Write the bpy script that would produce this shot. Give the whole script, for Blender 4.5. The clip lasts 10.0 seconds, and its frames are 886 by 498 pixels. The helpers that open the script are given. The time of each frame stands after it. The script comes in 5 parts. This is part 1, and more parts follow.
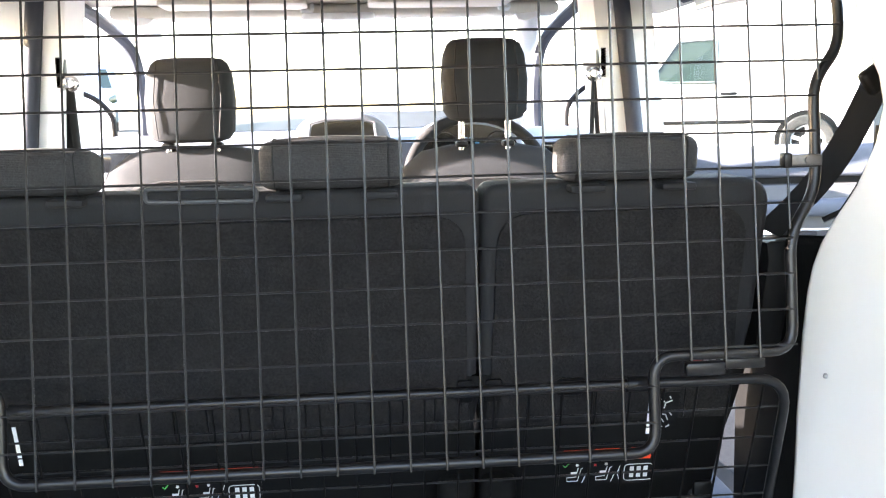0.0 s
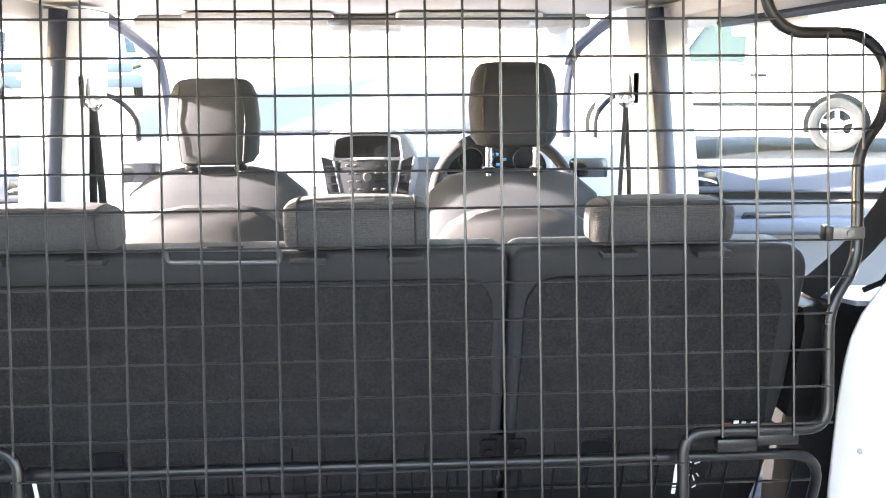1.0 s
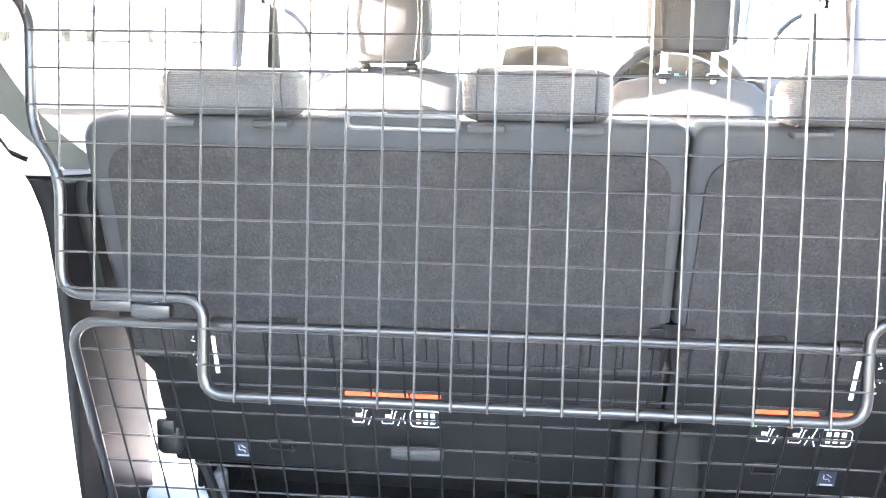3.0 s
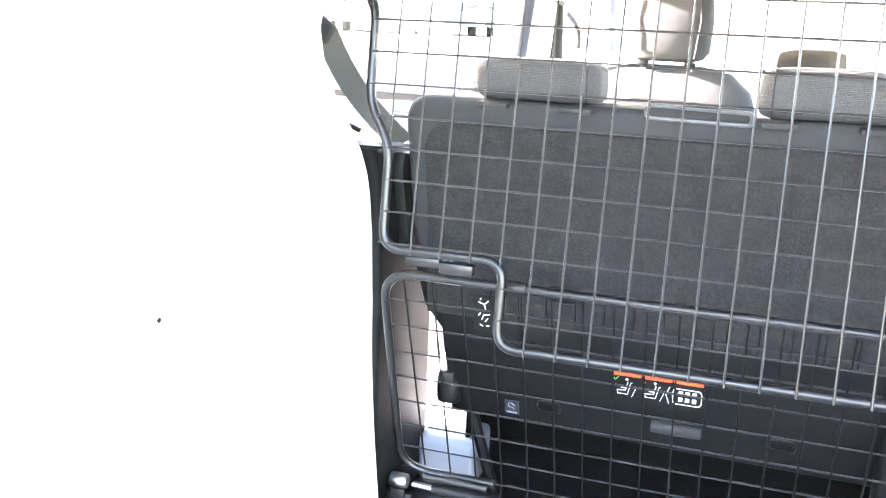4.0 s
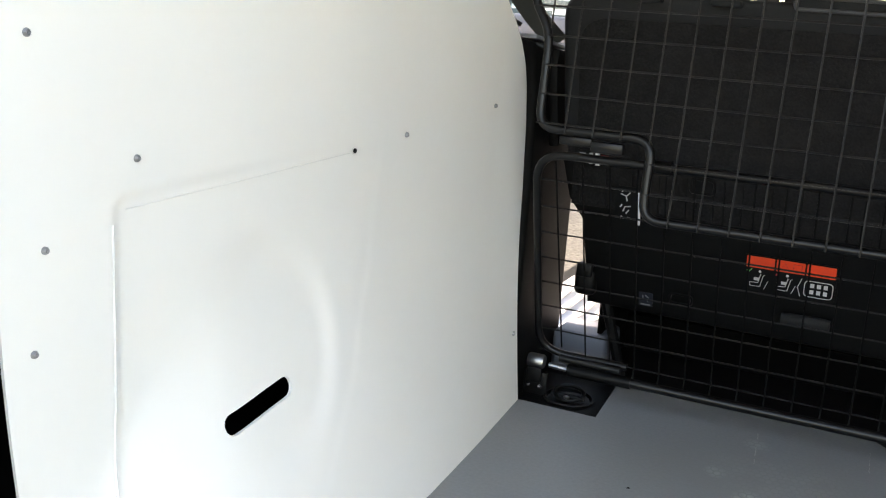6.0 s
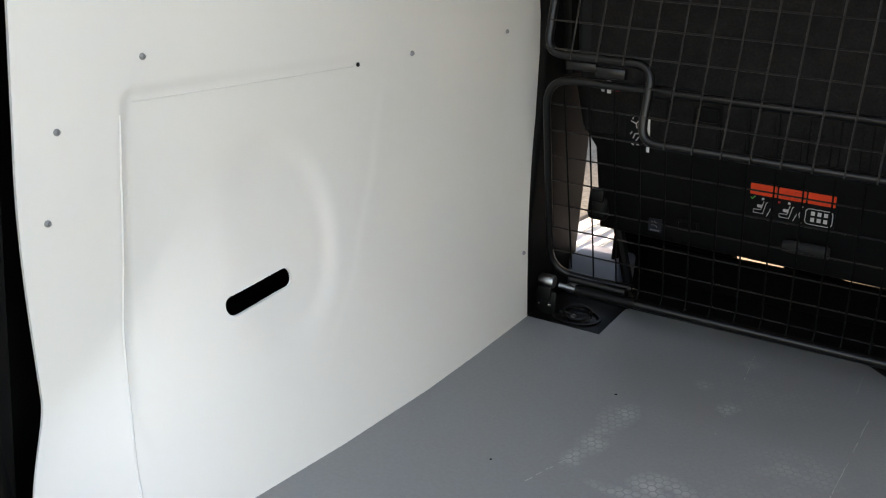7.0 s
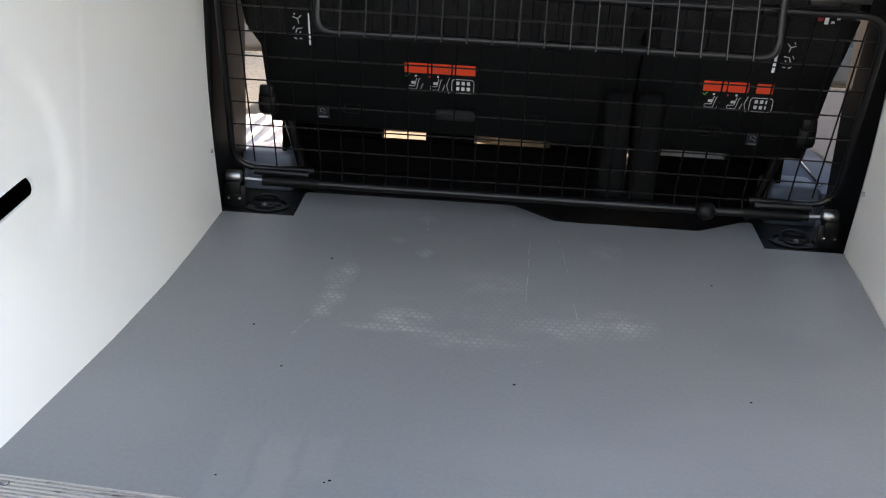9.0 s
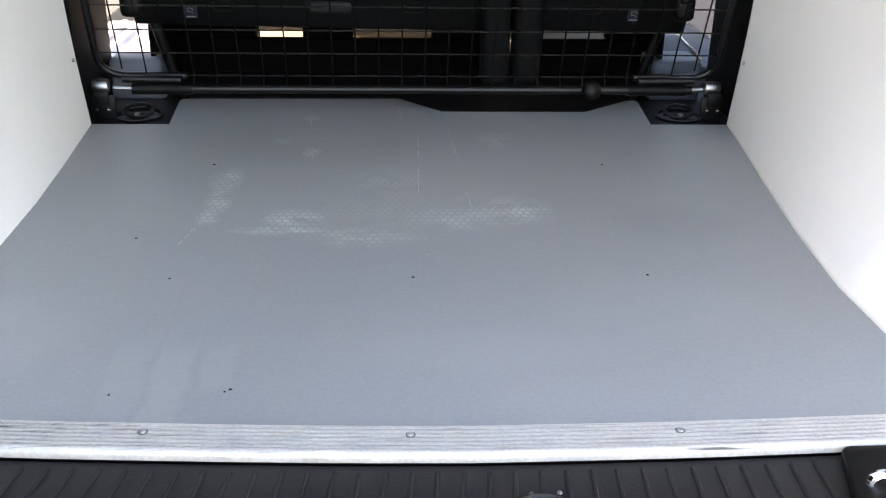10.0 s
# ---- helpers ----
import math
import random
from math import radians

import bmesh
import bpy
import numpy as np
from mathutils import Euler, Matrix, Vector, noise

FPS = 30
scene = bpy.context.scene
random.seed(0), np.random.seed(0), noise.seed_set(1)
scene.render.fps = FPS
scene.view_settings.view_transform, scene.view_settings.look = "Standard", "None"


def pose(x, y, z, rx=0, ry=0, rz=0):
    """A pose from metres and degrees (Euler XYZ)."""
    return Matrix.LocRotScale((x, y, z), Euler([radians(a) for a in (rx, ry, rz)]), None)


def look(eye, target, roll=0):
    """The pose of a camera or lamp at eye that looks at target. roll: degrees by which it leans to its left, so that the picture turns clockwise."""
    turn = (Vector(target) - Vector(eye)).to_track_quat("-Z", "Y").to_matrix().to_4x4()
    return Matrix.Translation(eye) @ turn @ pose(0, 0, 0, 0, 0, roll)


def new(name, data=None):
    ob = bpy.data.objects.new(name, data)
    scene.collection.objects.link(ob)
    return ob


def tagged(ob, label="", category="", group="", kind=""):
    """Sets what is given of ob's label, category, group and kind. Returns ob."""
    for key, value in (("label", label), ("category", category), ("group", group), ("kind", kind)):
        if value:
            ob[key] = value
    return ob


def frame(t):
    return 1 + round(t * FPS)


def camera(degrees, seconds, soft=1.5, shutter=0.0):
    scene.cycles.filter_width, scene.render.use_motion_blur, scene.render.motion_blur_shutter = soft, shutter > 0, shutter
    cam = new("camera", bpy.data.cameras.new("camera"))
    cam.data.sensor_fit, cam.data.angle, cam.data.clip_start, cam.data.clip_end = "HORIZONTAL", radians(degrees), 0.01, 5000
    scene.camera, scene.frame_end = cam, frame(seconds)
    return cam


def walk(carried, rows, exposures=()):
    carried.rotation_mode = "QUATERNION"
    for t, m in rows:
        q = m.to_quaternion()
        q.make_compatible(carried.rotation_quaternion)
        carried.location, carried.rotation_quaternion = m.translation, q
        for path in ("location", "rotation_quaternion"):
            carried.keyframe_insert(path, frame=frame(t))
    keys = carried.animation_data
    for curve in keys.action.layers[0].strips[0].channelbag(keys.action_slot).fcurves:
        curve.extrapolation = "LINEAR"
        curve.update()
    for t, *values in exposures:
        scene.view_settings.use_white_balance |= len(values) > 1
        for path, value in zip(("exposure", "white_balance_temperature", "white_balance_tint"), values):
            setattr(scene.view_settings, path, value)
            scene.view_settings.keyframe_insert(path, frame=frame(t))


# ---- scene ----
cam = camera(48.64, 10.0, soft=1.15)
# seconds, x, y, z, yaw, pitch, roll
ROWS = [
    (0.0, 0.0438, -1.3215, 0.9086, -4.93, -8.12, 1.32),
    (0.5, 0.0516, -1.3031, 0.9227, -3.85, -8.39, 0.86),
    (1.0, 0.0411, -1.2642, 1.0420, -3.54, -10.06, 0.33),
    (1.5, 0.0183, -1.2589, 1.0399, -3.42, -11.47, 0.15),
    (2.0, 0.0078, -1.2631, 1.0097, -3.06, -13.27, -0.16),
    (2.2, 0.0035, -1.2670, 0.9811, -3.02, -13.04, -0.31),
    (3.3, 0.0007, -1.2869, 0.9200, 9.35, -12.63, -0.84),
    (3.5, -0.0356, -1.3150, 0.9206, 11.60, -13.02, -1.15),
    (4.0, -0.0701, -1.4386, 0.9192, 18.97, -13.16, -2.49),
    (4.5, -0.0575, -1.5581, 0.8911, 21.81, -12.78, -3.24),
    (5.0, -0.0673, -1.6246, 0.8522, 22.18, -12.48, -3.40),
    (5.5, -0.1058, -1.6568, 0.7689, 23.22, -12.29, -3.78),
    (5.7, -0.1064, -1.6487, 0.7500, 23.81, -12.39, -3.78),
    (6.8, 0.0935, -1.6797, 0.7108, 29.74, -16.38, -4.12),
    (7.0, 0.0964, -1.6986, 0.7012, 30.11, -16.29, -4.29),
    (7.5, 0.1135, -1.7974, 0.6957, 30.46, -16.41, -5.19),
    (8.0, -0.0037, -1.9712, 0.6658, 21.51, -15.57, -5.32),
    (8.5, -0.0693, -1.9702, 0.6461, 11.89, -15.52, -3.91),
    (8.6, -0.0720, -1.9842, 0.6537, 10.16, -15.71, -3.90),
    (8.8, -0.0851, -1.9640, 0.6484, 6.79, -16.77, -3.49),
    (9.0, -0.0719, -1.9635, 0.6512, 4.04, -18.82, -2.89),
    (9.3, -0.0591, -1.9688, 0.6347, 0.88, -22.43, -2.29),
    (9.5, -0.0617, -1.9680, 0.6313, -0.58, -23.72, -2.04),
    (9.7, -0.0650, -1.9560, 0.6275, -2.08, -24.07, -1.68),
    (10.0, -0.0702, -1.9323, 0.6224, -3.39, -24.22, -1.10),
]
EXPOSURES = [(0.0, 4.72, 6900, 21), (0.5, 5.14, 6900, 21), (1.0, 5.36, 6800, 21), (1.5, 5.32, 6800, 21), (2.0, 6.06, 6800, 21.5), (3.5, 7.55, 6850, 24), (4.0, 6.9, 6850, 23), (4.5, 5.62, 7050, 20.5), (5.0, 4.4, 7500, 19.5), (5.5, 3.94, 7750, 20), (7.0, 3.16, 8100, 22.5), (8.0, 3.12, 8100, 23), (8.6, 3.14, 8000, 23.5), (9.0, 3.43, 7800, 24), (9.5, 3.84, 7700, 24.5), (10.0, 4.02, 7700, 24.5)]
walk(cam, [(t, pose(x, y, z, 90 + pitch, roll, yaw)) for t, x, y, z, yaw, pitch, roll in ROWS], EXPOSURES)

# ---- light ----
world = bpy.data.worlds.new("sky_world")
world.use_nodes = True
scene.world = world
wn = world.node_tree.nodes
sky = wn.new("ShaderNodeTexSky")
sky.sky_type, sky.sun_disc = "NISHITA", False
SUN_ELEVATION, SUN_FROM = 14.6, (-1.0, -0.05)   # the low sun stands square to the van's left side
sky.sun_elevation = radians(SUN_ELEVATION)
sky.sun_rotation = math.atan2(SUN_FROM[0], SUN_FROM[1])
wn["Background"].inputs[1].default_value = 0.12
world.node_tree.links.new(sky.outputs[0], wn["Background"].inputs[0])
sun = new("sun", bpy.data.lights.new("sun", "SUN"))
sun.data.energy, sun.data.angle, sun.data.color = 4.6, radians(0.5), (1.0, 0.95, 0.88)
sd = Vector((SUN_FROM[0], SUN_FROM[1], 0)).normalized() * math.cos(radians(SUN_ELEVATION)) + Vector((0, 0, math.sin(radians(SUN_ELEVATION))))
sun.matrix_world = look(sd * 20, (0, 0, 0))


# ---- materials ----
def mat(name, color, rough=0.5, metal=0.0, vary=0.12, scale=6.0, grain=120.0, bump=0.1, fine=0.06, spec=0.5, ior=None, coat=0.0):
    """A surface with stains at one scale, grain at another, and fine relief."""
    m = bpy.data.materials.new(name)
    m.use_nodes = True
    n, l = m.node_tree.nodes, m.node_tree.links
    b = n["Principled BSDF"]
    b.inputs["Roughness"].default_value, b.inputs["Metallic"].default_value = rough, metal
    b.inputs["Specular IOR Level"].default_value = spec
    b.inputs["Coat Weight"].default_value = coat
    co = n.new("ShaderNodeTexCoord")
    big, small = n.new("ShaderNodeTexNoise"), n.new("ShaderNodeTexNoise")
    big.inputs["Scale"].default_value, big.inputs["Detail"].default_value = scale, 5
    small.inputs["Scale"].default_value, small.inputs["Detail"].default_value = grain, 3
    for t in (big, small):
        l.new(co.outputs["Object"], t.inputs["Vector"])
    mix = n.new("ShaderNodeMix")
    mix.data_type = "RGBA"
    lo = [max(0, c * (1 - vary)) for c in color]
    hi = [min(1, c * (1 + vary)) for c in color]
    mix.inputs["A"].default_value, mix.inputs["B"].default_value = (*lo, 1), (*hi, 1)
    l.new(big.outputs["Fac"], mix.inputs["Factor"])
    mix2 = n.new("ShaderNodeMix")
    mix2.data_type, mix2.blend_type = "RGBA", "OVERLAY"
    mix2.inputs["Factor"].default_value = fine * 3
    l.new(mix.outputs["Result"], mix2.inputs["A"])
    l.new(small.outputs["Fac"], mix2.inputs["B"])
    l.new(mix2.outputs["Result"], b.inputs["Base Color"])
    ra = n.new("ShaderNodeMapRange")
    ra.inputs["To Min"].default_value, ra.inputs["To Max"].default_value = max(0.02, rough - 0.08), min(1, rough + 0.08)
    l.new(big.outputs["Fac"], ra.inputs["Value"])
    l.new(ra.outputs["Result"], b.inputs["Roughness"])
    if bump:
        bu = n.new("ShaderNodeBump")
        bu.inputs["Strength"].default_value, bu.inputs["Distance"].default_value = bump, 0.002
        l.new(small.outputs["Fac"], bu.inputs["Height"])
        l.new(bu.outputs["Normal"], b.inputs["Normal"])
    return m


def ribbed_fabric(name, color):
    """Seat cloth woven in fine level ribs."""
    m = mat(name, color, 0.85, vary=0.2, scale=14, grain=420, bump=0.6, fine=0.25, spec=0.25)
    n, l = m.node_tree.nodes, m.node_tree.links
    wave, co, bu = n.new("ShaderNodeTexWave"), n.new("ShaderNodeTexCoord"), n.new("ShaderNodeBump")
    wave.bands_direction = "Z"
    wave.inputs["Scale"].default_value, wave.inputs["Distortion"].default_value, wave.inputs["Detail"].default_value = 130.0, 1.2, 3
    bu.inputs["Strength"].default_value, bu.inputs["Distance"].default_value = 0.28, 0.002
    b = n["Principled BSDF"]
    l.new(co.outputs["Object"], wave.inputs["Vector"])
    l.new(wave.outputs["Fac"], bu.inputs["Height"]), l.new(b.inputs["Normal"].links[0].from_socket, bu.inputs["Normal"])
    l.new(bu.outputs["Normal"], b.inputs["Normal"])
    return m


def glass(name, color=(0.9, 0.95, 0.93), rough=0.0):
    m = bpy.data.materials.new(name)
    m.use_nodes = True
    n, l = m.node_tree.nodes, m.node_tree.links
    n.remove(n["Principled BSDF"])
    tr, gl, mx, fr = n.new("ShaderNodeBsdfTransparent"), n.new("ShaderNodeBsdfGlossy"), n.new("ShaderNodeMixShader"), n.new("ShaderNodeFresnel")
    tr.inputs[0].default_value = (*color, 1)
    gl.inputs["Roughness"].default_value = rough
    fr.inputs[0].default_value = 1.45
    l.new(fr.outputs[0], mx.inputs[0]), l.new(tr.outputs[0], mx.inputs[1]), l.new(gl.outputs[0], mx.inputs[2])
    l.new(mx.outputs[0], n["Material Output"].inputs[0])
    return m


WHITE = mat("white_lining", (0.80, 0.784, 0.742), 0.34, vary=0.02, scale=3, grain=60, bump=0.02, fine=0.01)
PAINT = mat("white_paint", (0.82, 0.82, 0.81), 0.25, vary=0.02, bump=0.0, fine=0.0, coat=0.4)
BLACK = mat("black_plastic", (0.0034, 0.0034, 0.0035), 0.45, vary=0.25, grain=500, bump=0.15, spec=0.17)
TRIM = mat("black_pillar_trim", (0.0042, 0.0042, 0.0042), 0.55, vary=0.2, grain=700, bump=0.2, spec=0.10)
BUMPER = mat("dusty_black_bumper", (0.0115, 0.0108, 0.0112), 0.55, vary=0.3, scale=9, grain=260, bump=0.25, spec=0.3)
PAN = mat("black_floor_lining", (0.0026, 0.0026, 0.0026), 0.9, vary=0.3, grain=400, bump=0.3, spec=0.06)
PANFLOOR = mat("dark_floor_lining", (0.0075, 0.0075, 0.0078), 0.5, vary=0.3, grain=300, bump=0.2, spec=0.25)
POWDER = mat("black_powder_coat", (0.0045, 0.0045, 0.0047), 0.30, vary=0.2, grain=900, bump=0.06, spec=0.32)
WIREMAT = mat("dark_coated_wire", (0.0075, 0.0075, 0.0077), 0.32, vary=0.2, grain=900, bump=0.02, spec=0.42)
# darker copy of the coated wire, with shade in its colour
SHADEWIRE = mat("shaded_wire", (0.0032, 0.0032, 0.0032), 0.6, vary=0.2, grain=900, bump=0.03, spec=0.1)
RUBBER = mat("black_rubber", (0.004, 0.004, 0.004), 0.8, vary=0.2, grain=300, bump=0.1, spec=0.1)
SEALMAT = mat("grey_door_seal", (0.029, 0.035, 0.050), 0.6, vary=0.15, grain=300, bump=0.1, spec=0.3)
CARPET = mat("black_seat_carpet", (0.0135, 0.0129, 0.0131), 0.95, vary=0.5, scale=45, grain=240, bump=1.0, fine=0.33, spec=0.15)
FABRIC = mat("charcoal_seat_fabric", (0.0255, 0.0275, 0.0305), 0.85, vary=0.18, scale=12, grain=700, bump=0.35, fine=0.25, spec=0.2)
VINYL = mat("charcoal_seat_edge", (0.0150, 0.0155, 0.0165), 0.75, vary=0.2, scale=10, grain=600, bump=0.35, fine=0.15, spec=0.25)
GREYTRIM = mat("blue_grey_plastic", (0.145, 0.155, 0.18), 0.5, vary=0.08, grain=600, bump=0.1)
DASH = mat("dashboard_plastic", (0.20, 0.22, 0.255), 0.5, vary=0.1, grain=500, bump=0.2)
DOORPAD = mat("blue_grey_door_padding", (0.070, 0.080, 0.100), 0.55, vary=0.1, grain=600, bump=0.15)
DOORLOW = mat("grey_door_trim", (0.085, 0.086, 0.090), 0.55, vary=0.12, grain=500, bump=0.2)
DARKFABRIC = mat("dark_head_rest_fabric", (0.0120, 0.0142, 0.0175), 0.8, vary=0.2, scale=12, grain=520, bump=0.6, fine=0.2, spec=0.25)
RIBFABRIC = ribbed_fabric("ribbed_charcoal_fabric", (0.0375, 0.0368, 0.0372))
CREAM = mat("cream_headliner", (0.64, 0.61, 0.555), 0.9, vary=0.05, grain=600, bump=0.3)
PALE = mat("pale_pillar_trim", (0.76, 0.77, 0.78), 0.6, vary=0.05, grain=500, bump=0.1)
STEEL = mat("zinc_plated_steel", (0.36, 0.36, 0.35), 0.36, 1.0, vary=0.15, grain=200, bump=0.1)
DARKSTEEL = mat("dull_steel", (0.14, 0.135, 0.13), 0.42, 0.8, vary=0.2, grain=200, bump=0.1)
TRAYRIM = mat("black_gloss_rim", (0.055, 0.055, 0.057), 0.4, vary=0.1, bump=0.0)
CHROME = mat("chrome", (0.75, 0.75, 0.76), 0.12, 1.0, vary=0.05, bump=0.0)
def worn_metal(name, color):
    """Anodised strip: pale metal with dark grime dragged along its ribs."""
    m = mat(name, color, 0.48, 0.35, vary=0.16, scale=22, grain=220, bump=0.10, fine=0.10)
    n, l = m.node_tree.nodes, m.node_tree.links
    co, mp, no, pa, ra, ra2, mul, mx = (n.new("ShaderNode" + k) for k in ("TexCoord", "Mapping", "TexNoise", "TexNoise", "MapRange", "MapRange", "Math", "Mix"))
    mp.inputs["Scale"].default_value = (9, 420, 1)
    no.inputs["Scale"].default_value, no.inputs["Detail"].default_value = 1.0, 5
    pa.inputs["Scale"].default_value, pa.inputs["Detail"].default_value = 4.5, 4
    ra.inputs["From Min"].default_value, ra.inputs["From Max"].default_value = 0.56, 0.66
    ra2.inputs["From Min"].default_value, ra2.inputs["From Max"].default_value = 0.44, 0.60
    mul.operation, mx.data_type = "MULTIPLY", "RGBA"
    mx.inputs["B"].default_value = (0.09, 0.082, 0.072, 1)
    b = n["Principled BSDF"]
    l.new(co.outputs["Object"], mp.inputs["Vector"]), l.new(mp.outputs[0], no.inputs["Vector"]), l.new(co.outputs["Object"], pa.inputs["Vector"])
    l.new(no.outputs["Fac"], ra.inputs["Value"]), l.new(pa.outputs["Fac"], ra2.inputs["Value"])
    l.new(ra.outputs["Result"], mul.inputs[0]), l.new(ra2.outputs["Result"], mul.inputs[1])
    l.new(mul.outputs[0], mx.inputs["Factor"]), l.new(b.inputs["Base Color"].links[0].from_socket, mx.inputs["A"]), l.new(mx.outputs["Result"], b.inputs["Base Color"])
    return m


ALU = worn_metal("worn_aluminium", (0.56, 0.525, 0.485))
GROOVE = mat("dirty_groove", (0.10, 0.095, 0.09), 0.7, vary=0.4, scale=20, grain=150, bump=0.2)
DOORTRIM = mat("brown_grey_jamb", (0.036, 0.032, 0.029), 0.6, vary=0.1, grain=400, bump=0.15)
ORANGE = mat("orange_label", (0.75, 0.056, 0.013), 0.45, vary=0.05, bump=0.0)
DIMINK = mat("grey_tag_print", (0.16, 0.17, 0.19), 0.5, vary=0.05, bump=0.0)
INK = mat("white_label_print", (0.60, 0.60, 0.60), 0.5, vary=0.05, bump=0.0)
STRIPE = mat("white_label_strip", (0.8, 0.8, 0.8), 0.45, vary=0.04, bump=0.0)
RED = mat("red_print", (0.35, 0.012, 0.015), 0.45, vary=0.05, bump=0.0)
BLUE = mat("blue_print", (0.006, 0.0085, 0.016), 0.45, vary=0.05, bump=0.0)
GREEN = mat("green_print", (0.05, 0.4, 0.08), 0.45, vary=0.05, bump=0.0)
# one webbing in two tones: sunlight painted into the first, shade into the second
LITBELT = mat("sunlit_belt_webbing", (0.060, 0.063, 0.056), 0.7, vary=0.1, grain=900, bump=0.3)
SHADEBELT = mat("shaded_belt_webbing", (0.012, 0.012, 0.013), 0.7, vary=0.1, grain=900, bump=0.3)
GLASS = glass("clear_glass", (0.8, 0.85, 0.84))
SCREEN = mat("dark_display", (0.01, 0.011, 0.013), 0.12, vary=0.05, bump=0.0)
CONSOLE = mat("dark_grey_console", (0.020, 0.023, 0.027), 0.6, vary=0.1, grain=600, bump=0.05, spec=0.2)
READOUT = mat("lit_blue_readout", (0.02, 0.10, 0.22), 0.4, vary=0.05, bump=0.0)
READOUT.node_tree.nodes["Principled BSDF"].inputs["Emission Color"].default_value = (0.05, 0.45, 1.0, 1)
READOUT.node_tree.nodes["Principled BSDF"].inputs["Emission Strength"].default_value = 0.008
SILVERPLASTIC = mat("silver_plastic", (0.45, 0.46, 0.48), 0.4, 0.5, vary=0.05, bump=0.0)
CARSILVER = mat("silver_blue_car_paint", (0.32, 0.37, 0.45), 0.3, 0.3, vary=0.04, bump=0.0, coat=0.5)
# black plastic lifted to teal-grey: the outdoor glare is in the colour
CARDARK = mat("glare_grey_bumper_plastic", (0.075, 0.095, 0.10), 0.6, vary=0.15, grain=120, bump=0.1)
TYRE = mat("dusty_tyre_rubber", (0.013, 0.013, 0.013), 0.75, vary=0.2, grain=200, bump=0.2)
SCREWMAT = mat("plated_screw", (0.30, 0.30, 0.30), 0.30, 0.7, vary=0.1, grain=200, bump=0.05)
# the green in this dark glass stands for reflected trees
CARGLASS = mat("tree_green_car_glass", (0.020, 0.034, 0.022), 0.05, vary=0.1, bump=0.0, spec=0.8)


# ---- shapes ----
def link(name, bm, material, parent=None, label="", smooth=True):
    """Links a bmesh as one mesh object, under its thing or part."""
    me = bpy.data.meshes.new(name)
    bm.to_mesh(me)
    bm.free()
    me.materials.append(material)
    if smooth:
        for p in me.polygons:
            p.use_smooth = True
        me.set_sharp_from_angle(angle=radians(38))
    ob = new(name, me)
    if parent:
        ob.parent = parent
    if label:
        ob["label"] = label
    return ob


part = link


def thing(name, label, category, group="", kind=""):
    return tagged(new(name), label, category, group, kind)


def box(x0, x1, y0, y1, z0, z1, bevel=0.0, seg=2):
    bm = bmesh.new()
    v = [bm.verts.new((x, y, z)) for z in (z0, z1) for y in (y0, y1) for x in (x0, x1)]
    for f in ((0, 2, 3, 1), (4, 5, 7, 6), (0, 1, 5, 4), (2, 6, 7, 3), (0, 4, 6, 2), (1, 3, 7, 5)):
        bm.faces.new([v[i] for i in f])
    if bevel:
        bmesh.ops.bevel(bm, geom=bm.edges[:], offset=bevel, segments=seg, profile=0.5, affect="EDGES")
    return bm


def moved(bm, m):
    bmesh.ops.transform(bm, matrix=m, verts=bm.verts)
    return bm


def fillet(pts, r, n=5, closed=False):
    """A polyline with its corners rounded."""
    pts = [Vector(p) for p in pts]
    out = []
    c = len(pts)
    for i, p in enumerate(pts):
        if not closed and i in (0, c - 1):
            out.append(p)
            continue
        a, b = pts[i - 1] - p, pts[(i + 1) % c] - p
        d = min(r, a.length * 0.49, b.length * 0.49)
        s, e = p + a.normalized() * d, p + b.normalized() * d
        for k in range(n + 1):
            t = k / n
            out.append(s * (1 - t) ** 2 + p * 2 * t * (1 - t) + e * t * t)
    return out


def tube(pts, r, seg=8, closed=False, flat=1.0):
    """A round bar along a polyline."""
    pts = [Vector(p) for p in pts]
    bm = bmesh.new()
    n = len(pts)
    rings = []
    up = None
    for i, p in enumerate(pts):
        a = pts[(i - 1) % n] if closed or i else p
        b = pts[(i + 1) % n] if closed or i < n - 1 else p
        d = (b - a).normalized()
        if up is None:
            up = d.orthogonal().normalized()
        up = (up - d * up.dot(d)).normalized()
        side = d.cross(up)
        rings.append([bm.verts.new(p + (up * math.cos(2 * math.pi * k / seg) + side * math.sin(2 * math.pi * k / seg) * flat) * r) for k in range(seg)])
    for i in range(n if closed else n - 1):
        A, B = rings[i], rings[(i + 1) % n]
        off = 0
        if closed and i == n - 1:
            off = min(range(seg), key=lambda o: (A[0].co - B[o].co).length)
        for k in range(seg):
            bm.faces.new((A[k], A[(k + 1) % seg], B[(k + 1 + off) % seg], B[(k + off) % seg]))
    if not closed:
        bm.faces.new(rings[0][::-1])
        bm.faces.new(rings[-1])
    bmesh.ops.recalc_face_normals(bm, faces=bm.faces)
    return bm


